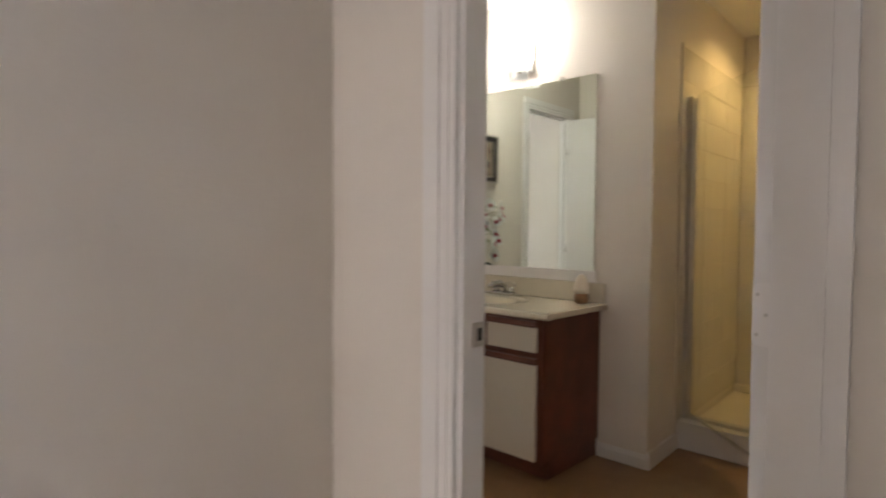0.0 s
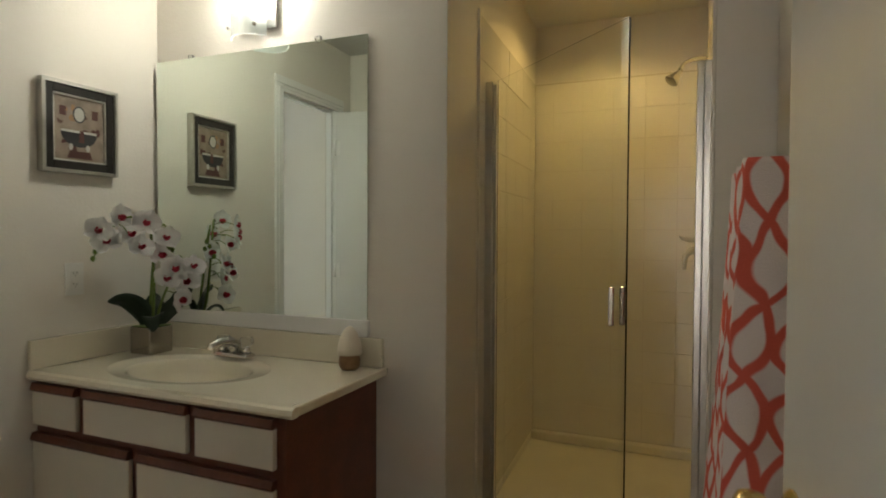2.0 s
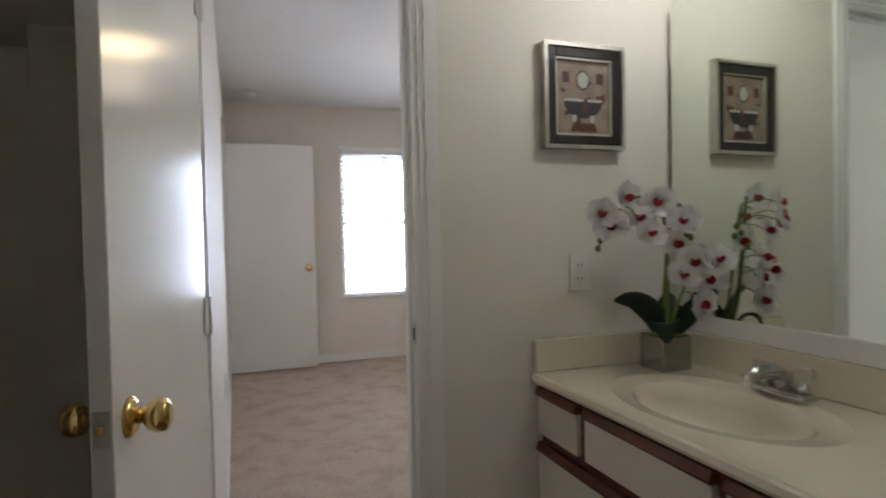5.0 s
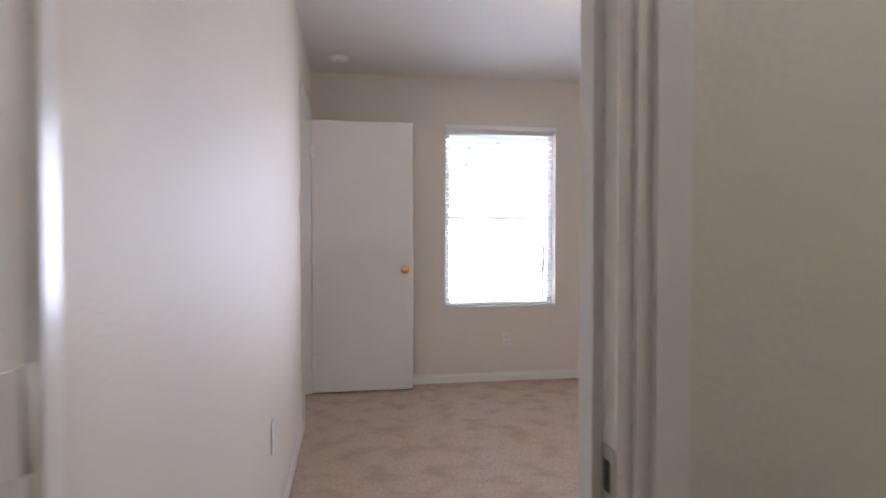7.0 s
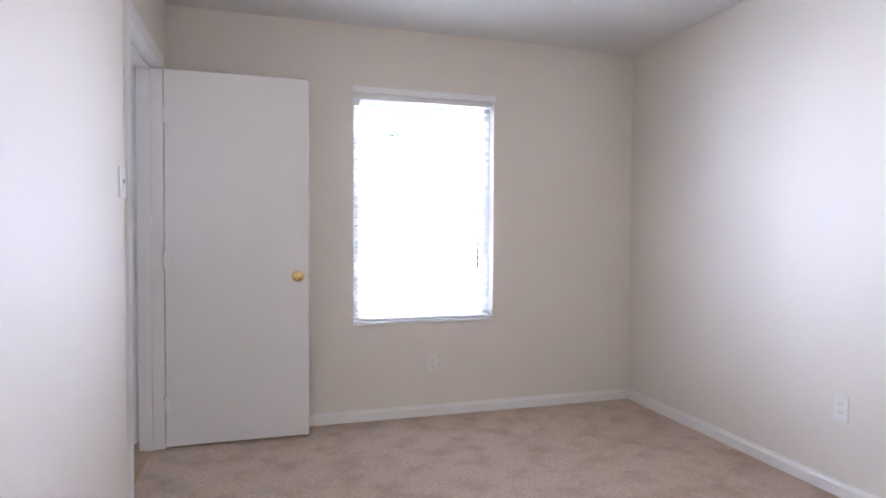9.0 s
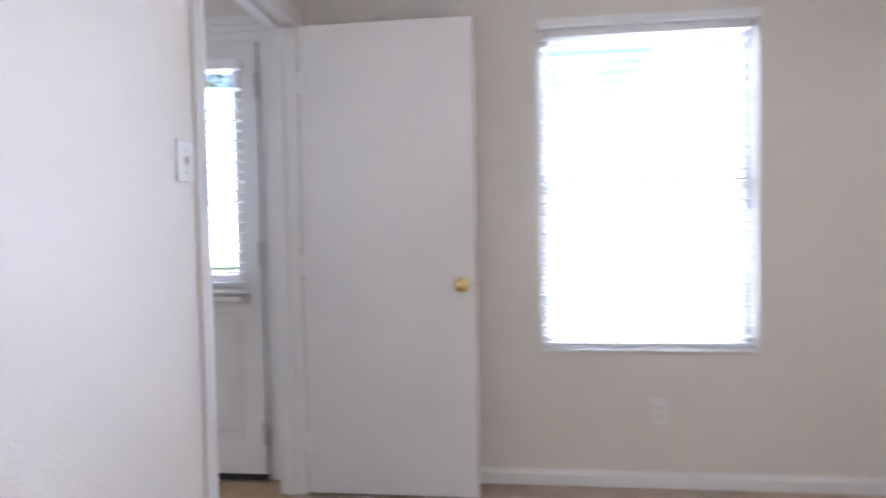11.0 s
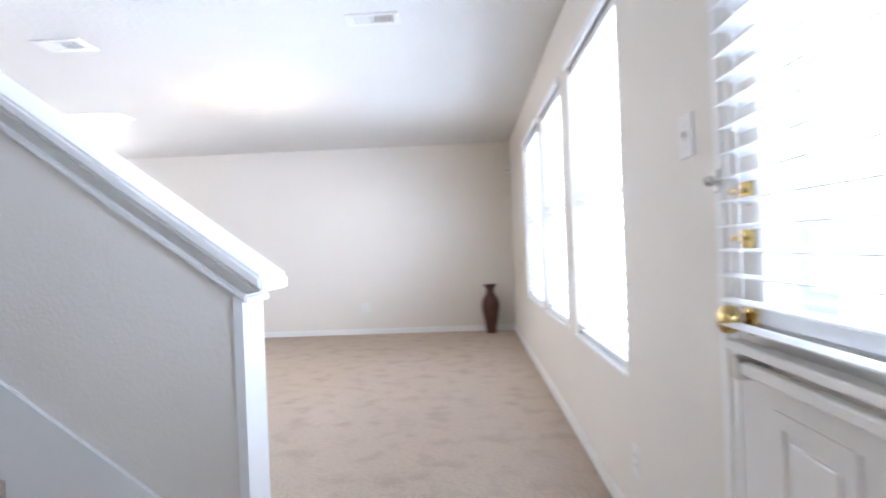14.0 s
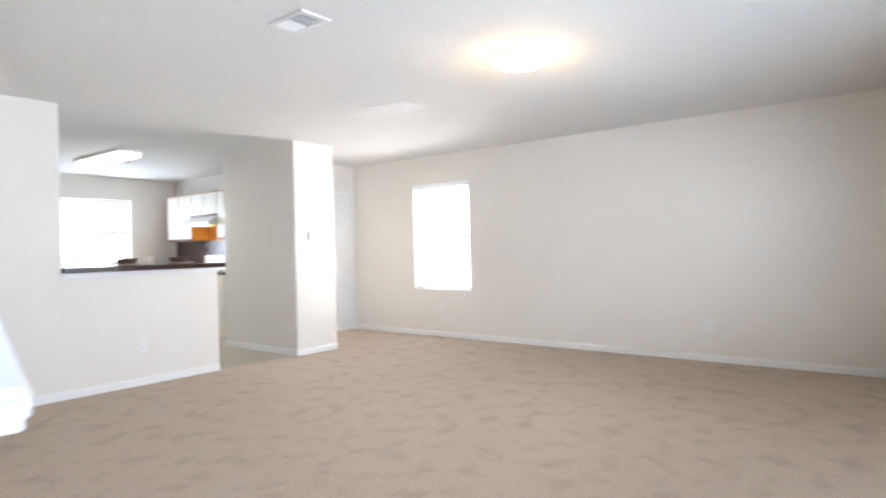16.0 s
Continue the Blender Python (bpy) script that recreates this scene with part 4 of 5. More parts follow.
wpart("fillet", boxes((a, a + 0.005, yw - 0.020, yw, c, d), (b - 0.005, b, yw - 0.020, yw, c, d), (a + 0.005, b - 0.005, yw - 0.020, yw, c, c + 0.005), (a + 0.005, b - 0.005, yw - 0.020, yw, d - 0.005, d)), M_SILVER, pf)
pr = wpart("print", boxes((a + 0.005, b - 0.005, yw - 0.012, yw - 0.002, c + 0.005, d - 0.005)), M_PRINT, pf, "tan bathroom scene")
px, yy = (a + b) / 2, yw - 0.0125


def disc(cx, cz, rx, rz, n=20, lo=0.0, hi=360.0):
    return [(cx + rx * math.cos(radians(lo + (hi - lo) * k / n)), cz + rz * math.sin(radians(lo + (hi - lo) * k / n))) for k in range(n + (0 if hi - lo >= 360 else 1))]


rp = random.Random(8)
wpart("round_mirror_rim", prism(disc(px, d - 0.065, 0.024, 0.030), yy - 0.0004, yy + 0.0004, axis="y"), M_PRINT_DARK, pr)
wpart("round_mirror", prism(disc(px, d - 0.065, 0.019, 0.025), yy - 0.0008, yy, axis="y"), M_PRINT_PALE, pr)
for k in range(14):
    wpart("brush_patch", prism(disc(rp.uniform(a + 0.02, b - 0.02), rp.uniform(c + 0.02, d - 0.02), rp.uniform(0.006, 0.02), rp.uniform(0.005, 0.016), 10), yy - 0.00025 - 0.00001 * k, yy + 0.0002, axis="y"), (M_PRINT, M_PRINT_RED, M_BROWN, M_TAN)[k % 4], pr)
wpart("tub", prism(disc(px, c + 0.105, 0.068, 0.052, 20, 180, 360), yy - 0.0004, yy + 0.0004, axis="y"), M_PRINT_DARK, pr)
wpart("tub_rim", prism([(px - 0.068, c + 0.104), (px + 0.068, c + 0.104), (px + 0.066, c + 0.112), (px - 0.066, c + 0.112)], yy - 0.0008, yy, axis="y"), M_PRINT_PALE, pr)
wpart("red_cloth", prism([(px - 0.002, c + 0.07), (px + 0.018, c + 0.07), (px + 0.016, c + 0.112), (px + 0.001, c + 0.112)], yy - 0.0012, yy, axis="y"), M_PRINT_RED, pr)
wpart("rug", prism([(px - 0.045, c + 0.012), (px + 0.05, c + 0.012), (px + 0.04, c + 0.038), (px - 0.035, c + 0.038)], yy - 0.0004, yy + 0.0004, axis="y"), M_PRINT_RED, pr)
for s in (-0.032, 0.032):
    wpart("tub_foot", prism(disc(px + s, c + 0.052, 0.008, 0.012, 10), yy - 0.0012, yy, axis="y"), M_PRINT_PALE, pr)
    wpart("small_picture", boxes((px + s * 1.9 - 0.012, px + s * 1.9 + 0.012, yy - 0.0006, yy, d - 0.075, d - 0.042)), M_PRINT_RED, pr)

# orchid
orc = thing("orchid", "artificial white orchid with crimson centres in a chrome cube pot", "plant", (1.303, -4.182, 0.785))
part("pot", boxes((-0.053, 0.053, -0.053, 0.053, 0.0005, 0.105), bevel=0.003), M_NICKEL, orc, "square chrome pot")
part("soil", boxes((-0.048, 0.048, -0.048, 0.048, 0.105, 0.108)), M_STEM, orc)
base_o = Vector((1.303, -4.182, 0.785))
FLOWERS = [(1.15, -4.107, 1.26), (1.166, -4.12, 1.222), (1.198, -4.138, 1.308), (1.235, -4.15, 1.241), (1.269, -4.199, 1.289), (1.262, -4.175, 1.198), (1.319, -4.243, 1.231),
           (1.301, -4.227, 1.169), (1.341, -4.261, 1.117), (1.388, -4.302, 1.121), (1.319, -4.235, 1.076), (1.372, -4.289, 1.065), (1.352, -4.272, 0.996)]


def lean(p):
    """The flower stems lean a little into the room."""
    k = max(0.0, p.z - 0.95) / 0.35
    return p + Vector((-0.028 * k, -0.033 * k, 0))


def curve_points(keys, n):
    """Points along a smooth line through the keys."""
    out = []
    pts = [Vector(k) for k in keys]
    for i in range(len(pts) - 1):
        p0, p1, p2, p3 = pts[max(i - 1, 0)], pts[i], pts[i + 1], pts[min(i + 2, len(pts) - 1)]
        for k in range(n):
            t = k / n
            out.append(0.5 * ((2 * p1) + (p2 - p0) * t + (2 * p0 - 5 * p1 + 4 * p2 - p3) * t * t + (3 * p1 - p0 - 3 * p2 + p3) * t ** 3))
    out.append(pts[-1])
    return out


stem_a = [base_o + Vector(v) for v in ((-0.005, -0.01, 0.1), (-0.01, -0.025, 0.22), (-0.008, -0.02, 0.36), (-0.015, -0.005, 0.49), (-0.06, 0.035, 0.525), (-0.11, 0.06, 0.49), (-0.15, 0.085, 0.43), (-0.165, 0.095, 0.37))]
stem_b = [base_o + Vector(v) for v in ((0.005, -0.015, 0.1), (0.005, -0.04, 0.18), (0.03, -0.06, 0.27), (0.06, -0.085, 0.34), (0.065, -0.095, 0.37))]
stem_c = [base_o + Vector(v) for v in ((0.0, 0.01, 0.1), (0.0, 0.0, 0.25), (0.01, -0.01, 0.42), (0.03, -0.03, 0.50), (0.05, -0.04, 0.44))]
stem_points = []
for keys in (stem_a, stem_b, stem_c):
    p = curve_points([lean(k) for k in keys], 6)
    stem_points += p[6:]
    wpart("stem", tube(p, [0.006 - 0.004 * i / len(p) for i in range(len(p))], 8), M_STEM, orc)


def petal_mesh(name, length, width, mat, cup=0.25):
    bm = bmesh.new()
    rows = []
    for i in range(6):
        u = i / 5
        w = width * math.sin(math.pi * min(0.12 + 0.82 * u, 0.97)) ** 0.8
        rows.append([bm.verts.new((w * s, length * u, cup * length * (u * u - 0.6 * (1 - abs(s)) * u))) for s in (-1, -0.5, 0, 0.5, 1)])
    for r, q in zip(rows, rows[1:]):
        for k in range(4):
            bm.faces.new((r[k], r[k + 1], q[k + 1], q[k])).smooth = True
    bmesh.ops.solidify(bm, geom=list(bm.faces), thickness=0.0009)
    for f in bm.faces:
        f.smooth = False
    return mesh_of(name, bm, mat)


me_petal, me_sepal = petal_mesh("petal", 0.046, 0.031, M_PETAL), petal_mesh("petal", 0.045, 0.019, M_PETAL)
me_lip = petal_mesh("lip", 0.02, 0.011, M_LIP, 0.7)
me_column = mesh_of("column", lathe([(0.003, 0), (0.005, 0.004), (0.004, 0.009), (0.001, 0.011)], 8), M_LIP)
rnd = random.Random(4)
for x, y, z in FLOWERS:
    centre = lean(Vector((x, y, z)))
    centre += Vector((0.656, 0.754, 0)) * rnd.uniform(-0.08, 0.03 if centre.y < -4.16 else -0.02)
    root = min(stem_points, key=lambda s: (s - centre).length)
    wpart("pedicel", tube(curve_points([root, (root + centre) / 2 + Vector((0, 0, 0.012)), centre], 4), 0.0018, 6), M_STEM, orc)
    fl = new("flower")
    fl.empty_display_size = 0.02
    fl.parent = orc
    face = Vector((-0.28 + rnd.uniform(-0.5, 0.5), -0.85 + rnd.uniform(-0.3, 0.3), 0.22 + rnd.uniform(-0.25, 0.3))).normalized()
    q = face.to_track_quat("Z", "Y").to_matrix().to_4x4()
    fl.matrix_local = Matrix.Translation(centre - base_o) @ q @ pose(0, 0, 0, 0, 0, rnd.uniform(-25, 25)) @ Matrix.Scale(1.12 + rnd.uniform(-0.1, 0.08), 4)
    for a, me in ((0, me_sepal), (125, me_sepal), (-125, me_sepal), (78, me_petal), (-78, me_petal)):
        o = new("petal", me)
        o.parent = fl
        o.matrix_local = pose(0, 0, 0.001 if me is me_petal else 0.0, 8, 0, a + rnd.uniform(-6, 6))
    for a in (180, 105, -105):
        o = new("lip", me_lip)
        o.parent = fl
        o.matrix_local = pose(0, 0, 0.004, 35, 0, a)
    o = new("column", me_column)
    o.parent = fl
    o.matrix_local = Matrix.Translation((0, 0, 0.003))
for k, (dx, dy, dzz) in enumerate(((-0.155, 0.09, 0.415), (-0.16, 0.094, 0.395), (-0.168, 0.096, 0.37), (0.052, -0.092, 0.369), (0.05, -0.04, 0.43), (0.04, -0.05, 0.41), (0.06, -0.045, 0.40))):
    wpart("bud", lathe([(0.001, -0.011), (0.008, -0.004), (0.0085, 0.004), (0.003, 0.011)], 10, place=tuple(lean(base_o + Vector((dx, dy, dzz))))), M_STEM, orc, "green bud")


def strap_leaf(ends, width, roll=0):
    """A broad fleshy leaf along the ends, rolled about its midrib by so many degrees."""
    p = curve_points(ends, 6)
    bm = bmesh.new()
    rows = []
    for i, c_ in enumerate(p):
        u = i / (len(p) - 1)
        d_ = (p[min(i + 1, len(p) - 1)] - p[max(i - 1, 0)]).normalized()
        side = d_.cross(Vector((0, 0, 1))).normalized()
        side = Matrix.Rotation(radians(roll), 3, d_) @ side
        up = side.cross(d_)
        w = width * (0.35 + 0.65 * math.sin(math.pi * min(1, u * 0.9 + 0.12))) * (1 if u < 0.85 else 1 - (u - 0.85) * 4)
        rows.append([bm.verts.new(c_ + side * w * s + up * abs(s) * 0.25 * w) for s in (-1, -0.5, 0, 0.5, 1)])
    for r, q in zip(rows, rows[1:]):
        for k in range(4):
            bm.faces.new((r[k], r[k + 1], q[k + 1], q[k])).smooth = True
    bmesh.ops.solidify(bm, geom=list(bm.faces), thickness=0.002)
    return bm


for ends, w, roll in ((((-0.01, 0, 0.1), (-0.04, 0.015, 0.165), (-0.085, 0.035, 0.205), (-0.14, 0.06, 0.21)), 0.044, 50), (((0.01, -0.01, 0.1), (0.035, -0.045, 0.15), (0.065, -0.085, 0.205), (0.085, -0.12, 0.25)), 0.036, -55),
                      (((-0.01, -0.02, 0.105), (-0.03, -0.045, 0.145), (-0.05, -0.065, 0.14), (-0.062, -0.08, 0.095)), 0.040, 10), (((0, 0.01, 0.1), (0.03, 0.03, 0.17), (0.07, 0.04, 0.2), (0.1, 0.045, 0.17)), 0.034, 40)):
    wpart("leaf", strap_leaf([base_o + Vector(e) for e in ends], w, roll), M_LEAF, orc, "dark green strap leaf")

# towel on its bar
tb = thing("towel_bar", "white wall towel bar", "towel bar", (1.0, -6.365, 1.45))
wpart("rod", tube([(0.83, -6.25, 1.37), (1.30, -6.25, 1.37)], 0.008, 12), M_PLASTIC, tb)
for x in (0.83, 1.30):
    wpart("post", boxes((x - 0.012, x + 0.012, -6.3645, -6.235, 1.355, 1.383), bevel=0.004), M_CHROME, tb, "chrome bar end")


def towel():
    bm = bmesh.new()
    nx, nz = 22, 34
    rows = []
    for j in range(nz + 1):
        v = j / nz
        z = 1.387 - 0.90 * v if v > 0.03 else 1.39 - 0.3 * v
        row = []
        for i in range(nx + 1):
            u = i / nx
            spread = 0.8 + 0.2 * min(1, v * 1.6)
            x = 0.985 + (u - 0.5) * 0.43 * spread
            fold = 0.011 * math.sin(u * 15 + 0.6 * math.sin(v * 3)) * (0.4 + v) + 0.005 * math.sin(u * 31 + v * 4)
            row.append(bm.verts.new((x, -6.203 + 0.045 * v + fold, z + 0.012 * math.sin(u * 5) * v)))
        rows.append(row)
    for r, q in zip(rows, rows[1:]):
        for k in range(nx):
            bm.faces.new((r[k], r[k + 1], q[k + 1], q[k])).smooth = True
    back = [[bm.verts.new((v_.co.x, -6.296, v_.co.z)) for v_ in r] for r in rows]
    for r, q in zip(back, back[1:]):
        for k in range(nx):
            bm.faces.new((r[k], q[k], q[k + 1], r[k + 1])).smooth = True
    for k in range(nx):
        bm.faces.new((rows[0][k], back[0][k], back[0][k + 1], rows[0][k + 1])).smooth = True
        bm.faces.new((rows[-1][k], rows[-1][k + 1], back[-1][k + 1], back[-1][k]))
    for j in range(nz):
        bm.faces.new((rows[j][0], rows[j + 1][0], back[j + 1][0], back[j][0])).smooth = True
        bm.faces.new((rows[j][nx], back[j][nx], back[j + 1][nx], rows[j + 1][nx])).smooth = True
    bmesh.ops.recalc_face_normals(bm, faces=list(bm.faces))
    ob = part("bath_towel", bm, M_TOWEL)
    tagged(ob, "coral and white patterned bath towel hung over the bar", "towel")


towel()

# shower
sp = thing("shower_pan", "cream shower pan with raised white curb", "shower pan", (2.4, -5.75, 0))
wpart("floor", prism([(1.93, -6.183), (2.983, -6.183), (2.983, -5.287), (1.93, -5.342)], 0.0, 0.075), M_PAN, sp)
wpart("curb", prism([(1.84, -6.183), (1.9295, -6.183), (1.9295, -5.343), (1.84, -5.348)], 0.0, 0.145), M_TRIM, sp, "white curb")
wpart("back_lip", boxes((2.93, 2.983, -6.183, -5.288, 0.075, 0.125), bevel=0.01), M_PAN, sp)
wpart("side_lip", boxes((1.931, 2.929, -6.183, -6.14, 0.075, 0.12), bevel=0.01), M_PAN, sp)
wpart("drain", lathe([(0.04, 0.0752), (0.04, 0.078), (0.03, 0.079)], 24, place=(2.25, -5.79, 0)), M_CHROME, sp, "round metal drain grate")
for k in range(5):
    sl = wpart("drain_slot", boxes((2.225 + 0.012 * k, 2.229 + 0.012 * k, -5.81, -5.77, 0.0788, 0.0796)), M_DARK, sp)
se = thing("shower_enclosure", "frameless glass shower enclosure with aluminium posts, door ajar", "shower door", (1.9, -5.78, 0.146))
wpart("post", boxes((1.895, 1.945, -5.376, -5.343, 0.146, 1.865), (1.912, 1.93, -5.388, -5.376, 0.146, 1.855), bevel=0.003), M_ALU, se, "aluminium wall post")
wpart("post", boxes((1.895, 1.945, -6.1835, -6.152, 0.146, 1.865), (1.905, 1.935, -6.152, -6.128, 0.146, 1.865), bevel=0.003), M_ALU, se, "aluminium wall post")
wpart("track", boxes((1.90, 1.94, -6.127, -5.389, 0.1455, 0.165), bevel=0.003), M_ALU, se, "aluminium bottom track")
hx, hy, ex, ey = 1.925, -5.392, 1.40, -5.945
dv = Vector((ex - hx, ey - hy, 0)).normalized()
nv = Vector((-dv.y, dv.x, 0)) * 0.003
dr = wpart("glass_door", prism([(hx + nv.x, hy + nv.y), (ex + nv.x, ey + nv.y), (ex - nv.x, ey - nv.y), (hx - nv.x, hy - nv.y)], 0.172, 1.872), M_GLASS, se, "clear glass door standing ajar")
hp = Vector((1.427, -5.917, 0))
for s in (-1, 1):
    o = Vector((nv.x, nv.y, 0)).normalized() * 0.022 * s + hp
    wpart("handle", boxes((o.x - 0.008, o.x + 0.008, o.y - 0.008, o.y + 0.008, 0.985, 1.10), bevel=0.004), M_NICKEL, dr, "chrome pull")
wpart("bottom_sweep", prism([(hx + nv.x * 2, hy + nv.y * 2), (ex + nv.x * 2, ey + nv.y * 2), (ex - nv.x * 2, ey - nv.y * 2), (hx - nv.x * 2, hy - nv.y * 2)], 0.160, 0.171), M_ALU, dr)
sh = thing("shower_fixture", "polished metal shower head on a bent arm", "shower head", (2.6, -6.18, 2.03))
wpart("arm", tube(curve_points([(2.6, -6.183, 2.06), (2.59, -6.13, 2.065), (2.56, -6.08, 2.04), (2.54, -6.055, 2.0)], 5), 0.008, 10), M_CHROME, sh)
wpart("flange", lathe([(0.026, 0.0), (0.024, 0.006), (0.01, 0.01)], 20, place=(2.6, -6.1835, 2.06), axis="y"), M_CHROME, sh)
hd = wpart("head", lathe([(0.01, 0.03), (0.014, 0.01), (0.018, 0.0), (0.03, -0.03), (0.033, -0.042), (0.028, -0.046)], 20), M_CHROME, sh)
hd.matrix_local = Matrix.Translation(Vector((2.53, -6.05, 1.985)) - Vector((2.6, -6.18, 2.03))) @ pose(0, 0, 0, 35, 25, 0) @ Matrix.Translation(Vector((2.6, -6.18, 2.03)))
sv = thing("shower_valve", "dark metal single-lever shower valve", "valve", (2.5, -6.17, 1.18))
wpart("escutcheon", lathe([(0.075, 0.0), (0.07, 0.008), (0.03, 0.012)], 28, place=(2.5, -6.1735, 1.18), axis="y"), M_ALU, sv)
wpart("lever", tube([(2.5, -6.16, 1.18), (2.49, -6.12, 1.185), (2.475, -6.095, 1.16), (2.47, -6.09, 1.10)], [0.02, 0.018, 0.012, 0.009], 12), M_ALU, sv)
sdh = thing("soap_dish", "white ceramic corner soap dish", "soap dish", (2.72, -6.17, 1.24))
wpart("dish", lathe([(0.02, 0), (0.05, 0.012), (0.06, 0.03), (0.055, 0.032), (0.045, 0.018), (0.01, 0.012)], 20, place=(2.72, -6.125, 1.22)), M_TILE, sdh)
wpart("back", boxes((2.66, 2.78, -6.1745, -6.165, 1.22, 1.33), bevel=0.004), M_TILE, sdh)
cn = thing("recessed_light", "lit recessed can light above the shower", "lamp", (2.48, -5.73, 2.43))
wpart("ring", lathe([(0.075, 2.4395), (0.078, 2.433), (0.062, 2.428), (0.06, 2.438)], 28, place=(2.48, -5.73, 0)), M_PLASTIC, cn)
wpart("lens", lathe([(0.058, 2.4385), (0.057, 2.434), (0.02, 2.4325)], 28, place=(2.48, -5.73, 0)), M_GLOW_CAN, cn, "glowing warm lens")

# kitchen
bt = thing("bar_top", "dark laminate bar top on the half wall", "countertop", (-3.88, -5.94, 1.04))
wpart("top", boxes((-4.61, -3.176, -6.09, -5.80, 1.041, 1.085), bevel=0.005), M_BAR_TOP, bt)
wpart("apron", boxes((-4.56, -3.18, -5.883, -5.866, 1.0, 1.04)), M_TRIM, bt, "white apron moulding")


def place_setting(x, y):
    p = thing("place_setting_plate", "cream plate under a brown bowl on the bar", "plate", (x, y, 1.0853), "table settings")
    part("plate", lathe([(0.07, 0), (0.09, 0.004), (0.135, 0.016), (0.138, 0.019), (0.09, 0.009), (0.01, 0.007)], 28), M_CERAMIC, p)
    b = thing("bowl", "square-sided brown stoneware bowl on a plate", "bowl", (x, y, 1.0955), "table settings")
    part("body", lathe([(0.05, 0), (0.075, 0.012), (0.088, 0.05), (0.09, 0.055), (0.083, 0.052), (0.07, 0.016), (0.01, 0.01)], 28), M_BROWN, b)


place_setting(-3.72, -5.96)
place_setting(-4.2, -5.96)
mg = thing("mug", "cream mug with round handle on the bar", "mug", (-3.93, -5.98, 1.0855))
part("body", lathe([(0.03, 0), (0.036, 0.005), (0.038, 0.08), (0.035, 0.08), (0.032, 0.01), (0.005, 0.008)], 20), M_CERAMIC, mg)
part("handle", tube([(0.036, 0, 0.065), (0.055, 0, 0.06), (0.06, 0, 0.04), (0.052, 0, 0.02), (0.036, 0, 0.018)], 0.005, 8), M_CERAMIC, mg)


def upper_unit(y0, y1, z0):
    u = thing("wall_cabinet", "white laminate wall cabinet with wood-edged bottom", "cabinet", (-6.33, (y0 + y1) / 2, z0), "kitchen wall cabinets")
    wpart("body", boxes((-6.499, -6.19, y0, y1, z0, 2.13)), M_OAK, u)
    n = 2
    for k in range(n):
        a = y0 + 0.008 + k * (y1 - y0) / n
        wpart("door", boxes((-6.189, -6.171, a, a + (y1 - y0) / n - 0.016, z0 + 0.03, 2.115), bevel=0.003), M_LAMINATE, u)
    wpart("pull_rail", boxes((-6.189, -6.165, y0 + 0.004, y1 - 0.004, z0, z0 + 0.026), bevel=0.004), M_WOOD, u, "brown wood pull rail")


for y0, y1, z0 in ((-10.02, -9.66, 1.40), (-9.655, -9.295, 1.40), (-9.29, -8.545, 1.76), (-8.54, -7.95, 1.40), (-7.945, -7.35, 1.40)):
    upper_unit(y0, y1, z0)
hood = thing("range_hood", "white under-cabinet range hood with its lamp lit", "range hood", (-6.3, -8.92, 1.66))
wpart("body", prism([(-6.499, 1.62), (-6.03, 1.62), (-6.03, 1.66), (-6.18, 1.758), (-6.499, 1.758)], -9.29, -8.545, axis="y"), M_PLASTIC, hood)
wpart("lamp_lens", boxes((-6.2, -6.06, -9.02, -8.8, 1.612, 1.6195)), M_GLOW_HOOD, hood, "glowing lamp lens")
for y0, y1, nm in ((-10.33, -9.30, 1), (-8.535, -7.35, 1)):
    u = thing("base_cabinet", "white laminate kitchen base cabinet", "cabinet", (-6.2, (y0 + y1) / 2, 0), "kitchen base cabinets")
    wpart("body", boxes((-6.499, -5.92, y0, y1, 0.0, 0.879)), M_LAMINATE, u)
    for k in range(2):
        a = y0 + 0.01 + k * (y1 - y0) / 2
        wpart("door", boxes((-5.919, -5.902, a, a + (y1 - y0) / 2 - 0.02, 0.12, 0.68), bevel=0.003), M_LAMINATE, u)
        wpart("drawer_front", boxes((-5.919, -5.902, a, a + (y1 - y0) / 2 - 0.02, 0.70, 0.85), bevel=0.003), M_LAMINATE, u)
kc = thing("kitchen_counter", "dark laminate kitchen counter with raised splash", "countertop", (-6.2, -9.43, 0.88))
wpart("top", boxes((-6.499, -5.89, -10.335, -9.30, 0.88, 0.92), (-6.499, -5.89, -8.535, -7.35, 0.88, 0.92), bevel=0.005), M_BAR_TOP, kc)
wpart("splash", boxes((-6.499, -6.48, -10.335, -7.35, 0.921, 1.395)), M_BAR_TOP, kc)
wpart("range_panel", boxes((-6.499, -6.485, -9.29, -8.545, 1.396, 1.755)), M_OAK, kc, "warm oak panel behind the range")
rg = thing("kitchen_range", "white free-standing kitchen range", "stove", (-6.2, -8.92, 0))
wpart("body", boxes((-6.47, -5.88, -9.293, -8.542, 0.0, 0.915), bevel=0.006), M_PLASTIC, rg)
wpart("back_panel", boxes((-6.47, -6.40, -9.293, -8.542, 0.916, 1.16), bevel=0.01), M_PLASTIC, rg)
wpart("oven_door", boxes((-5.879, -5.86, -9.27, -8.57, 0.25, 0.80), bevel=0.006), M_PLASTIC, rg)
wpart("oven_handle", tube([(-5.855, -9.2, 0.76), (-5.83, -9.18, 0.76), (-5.83, -8.66, 0.76), (-5.855, -8.64, 0.76)], 0.01, 10), M_PLASTIC, rg)
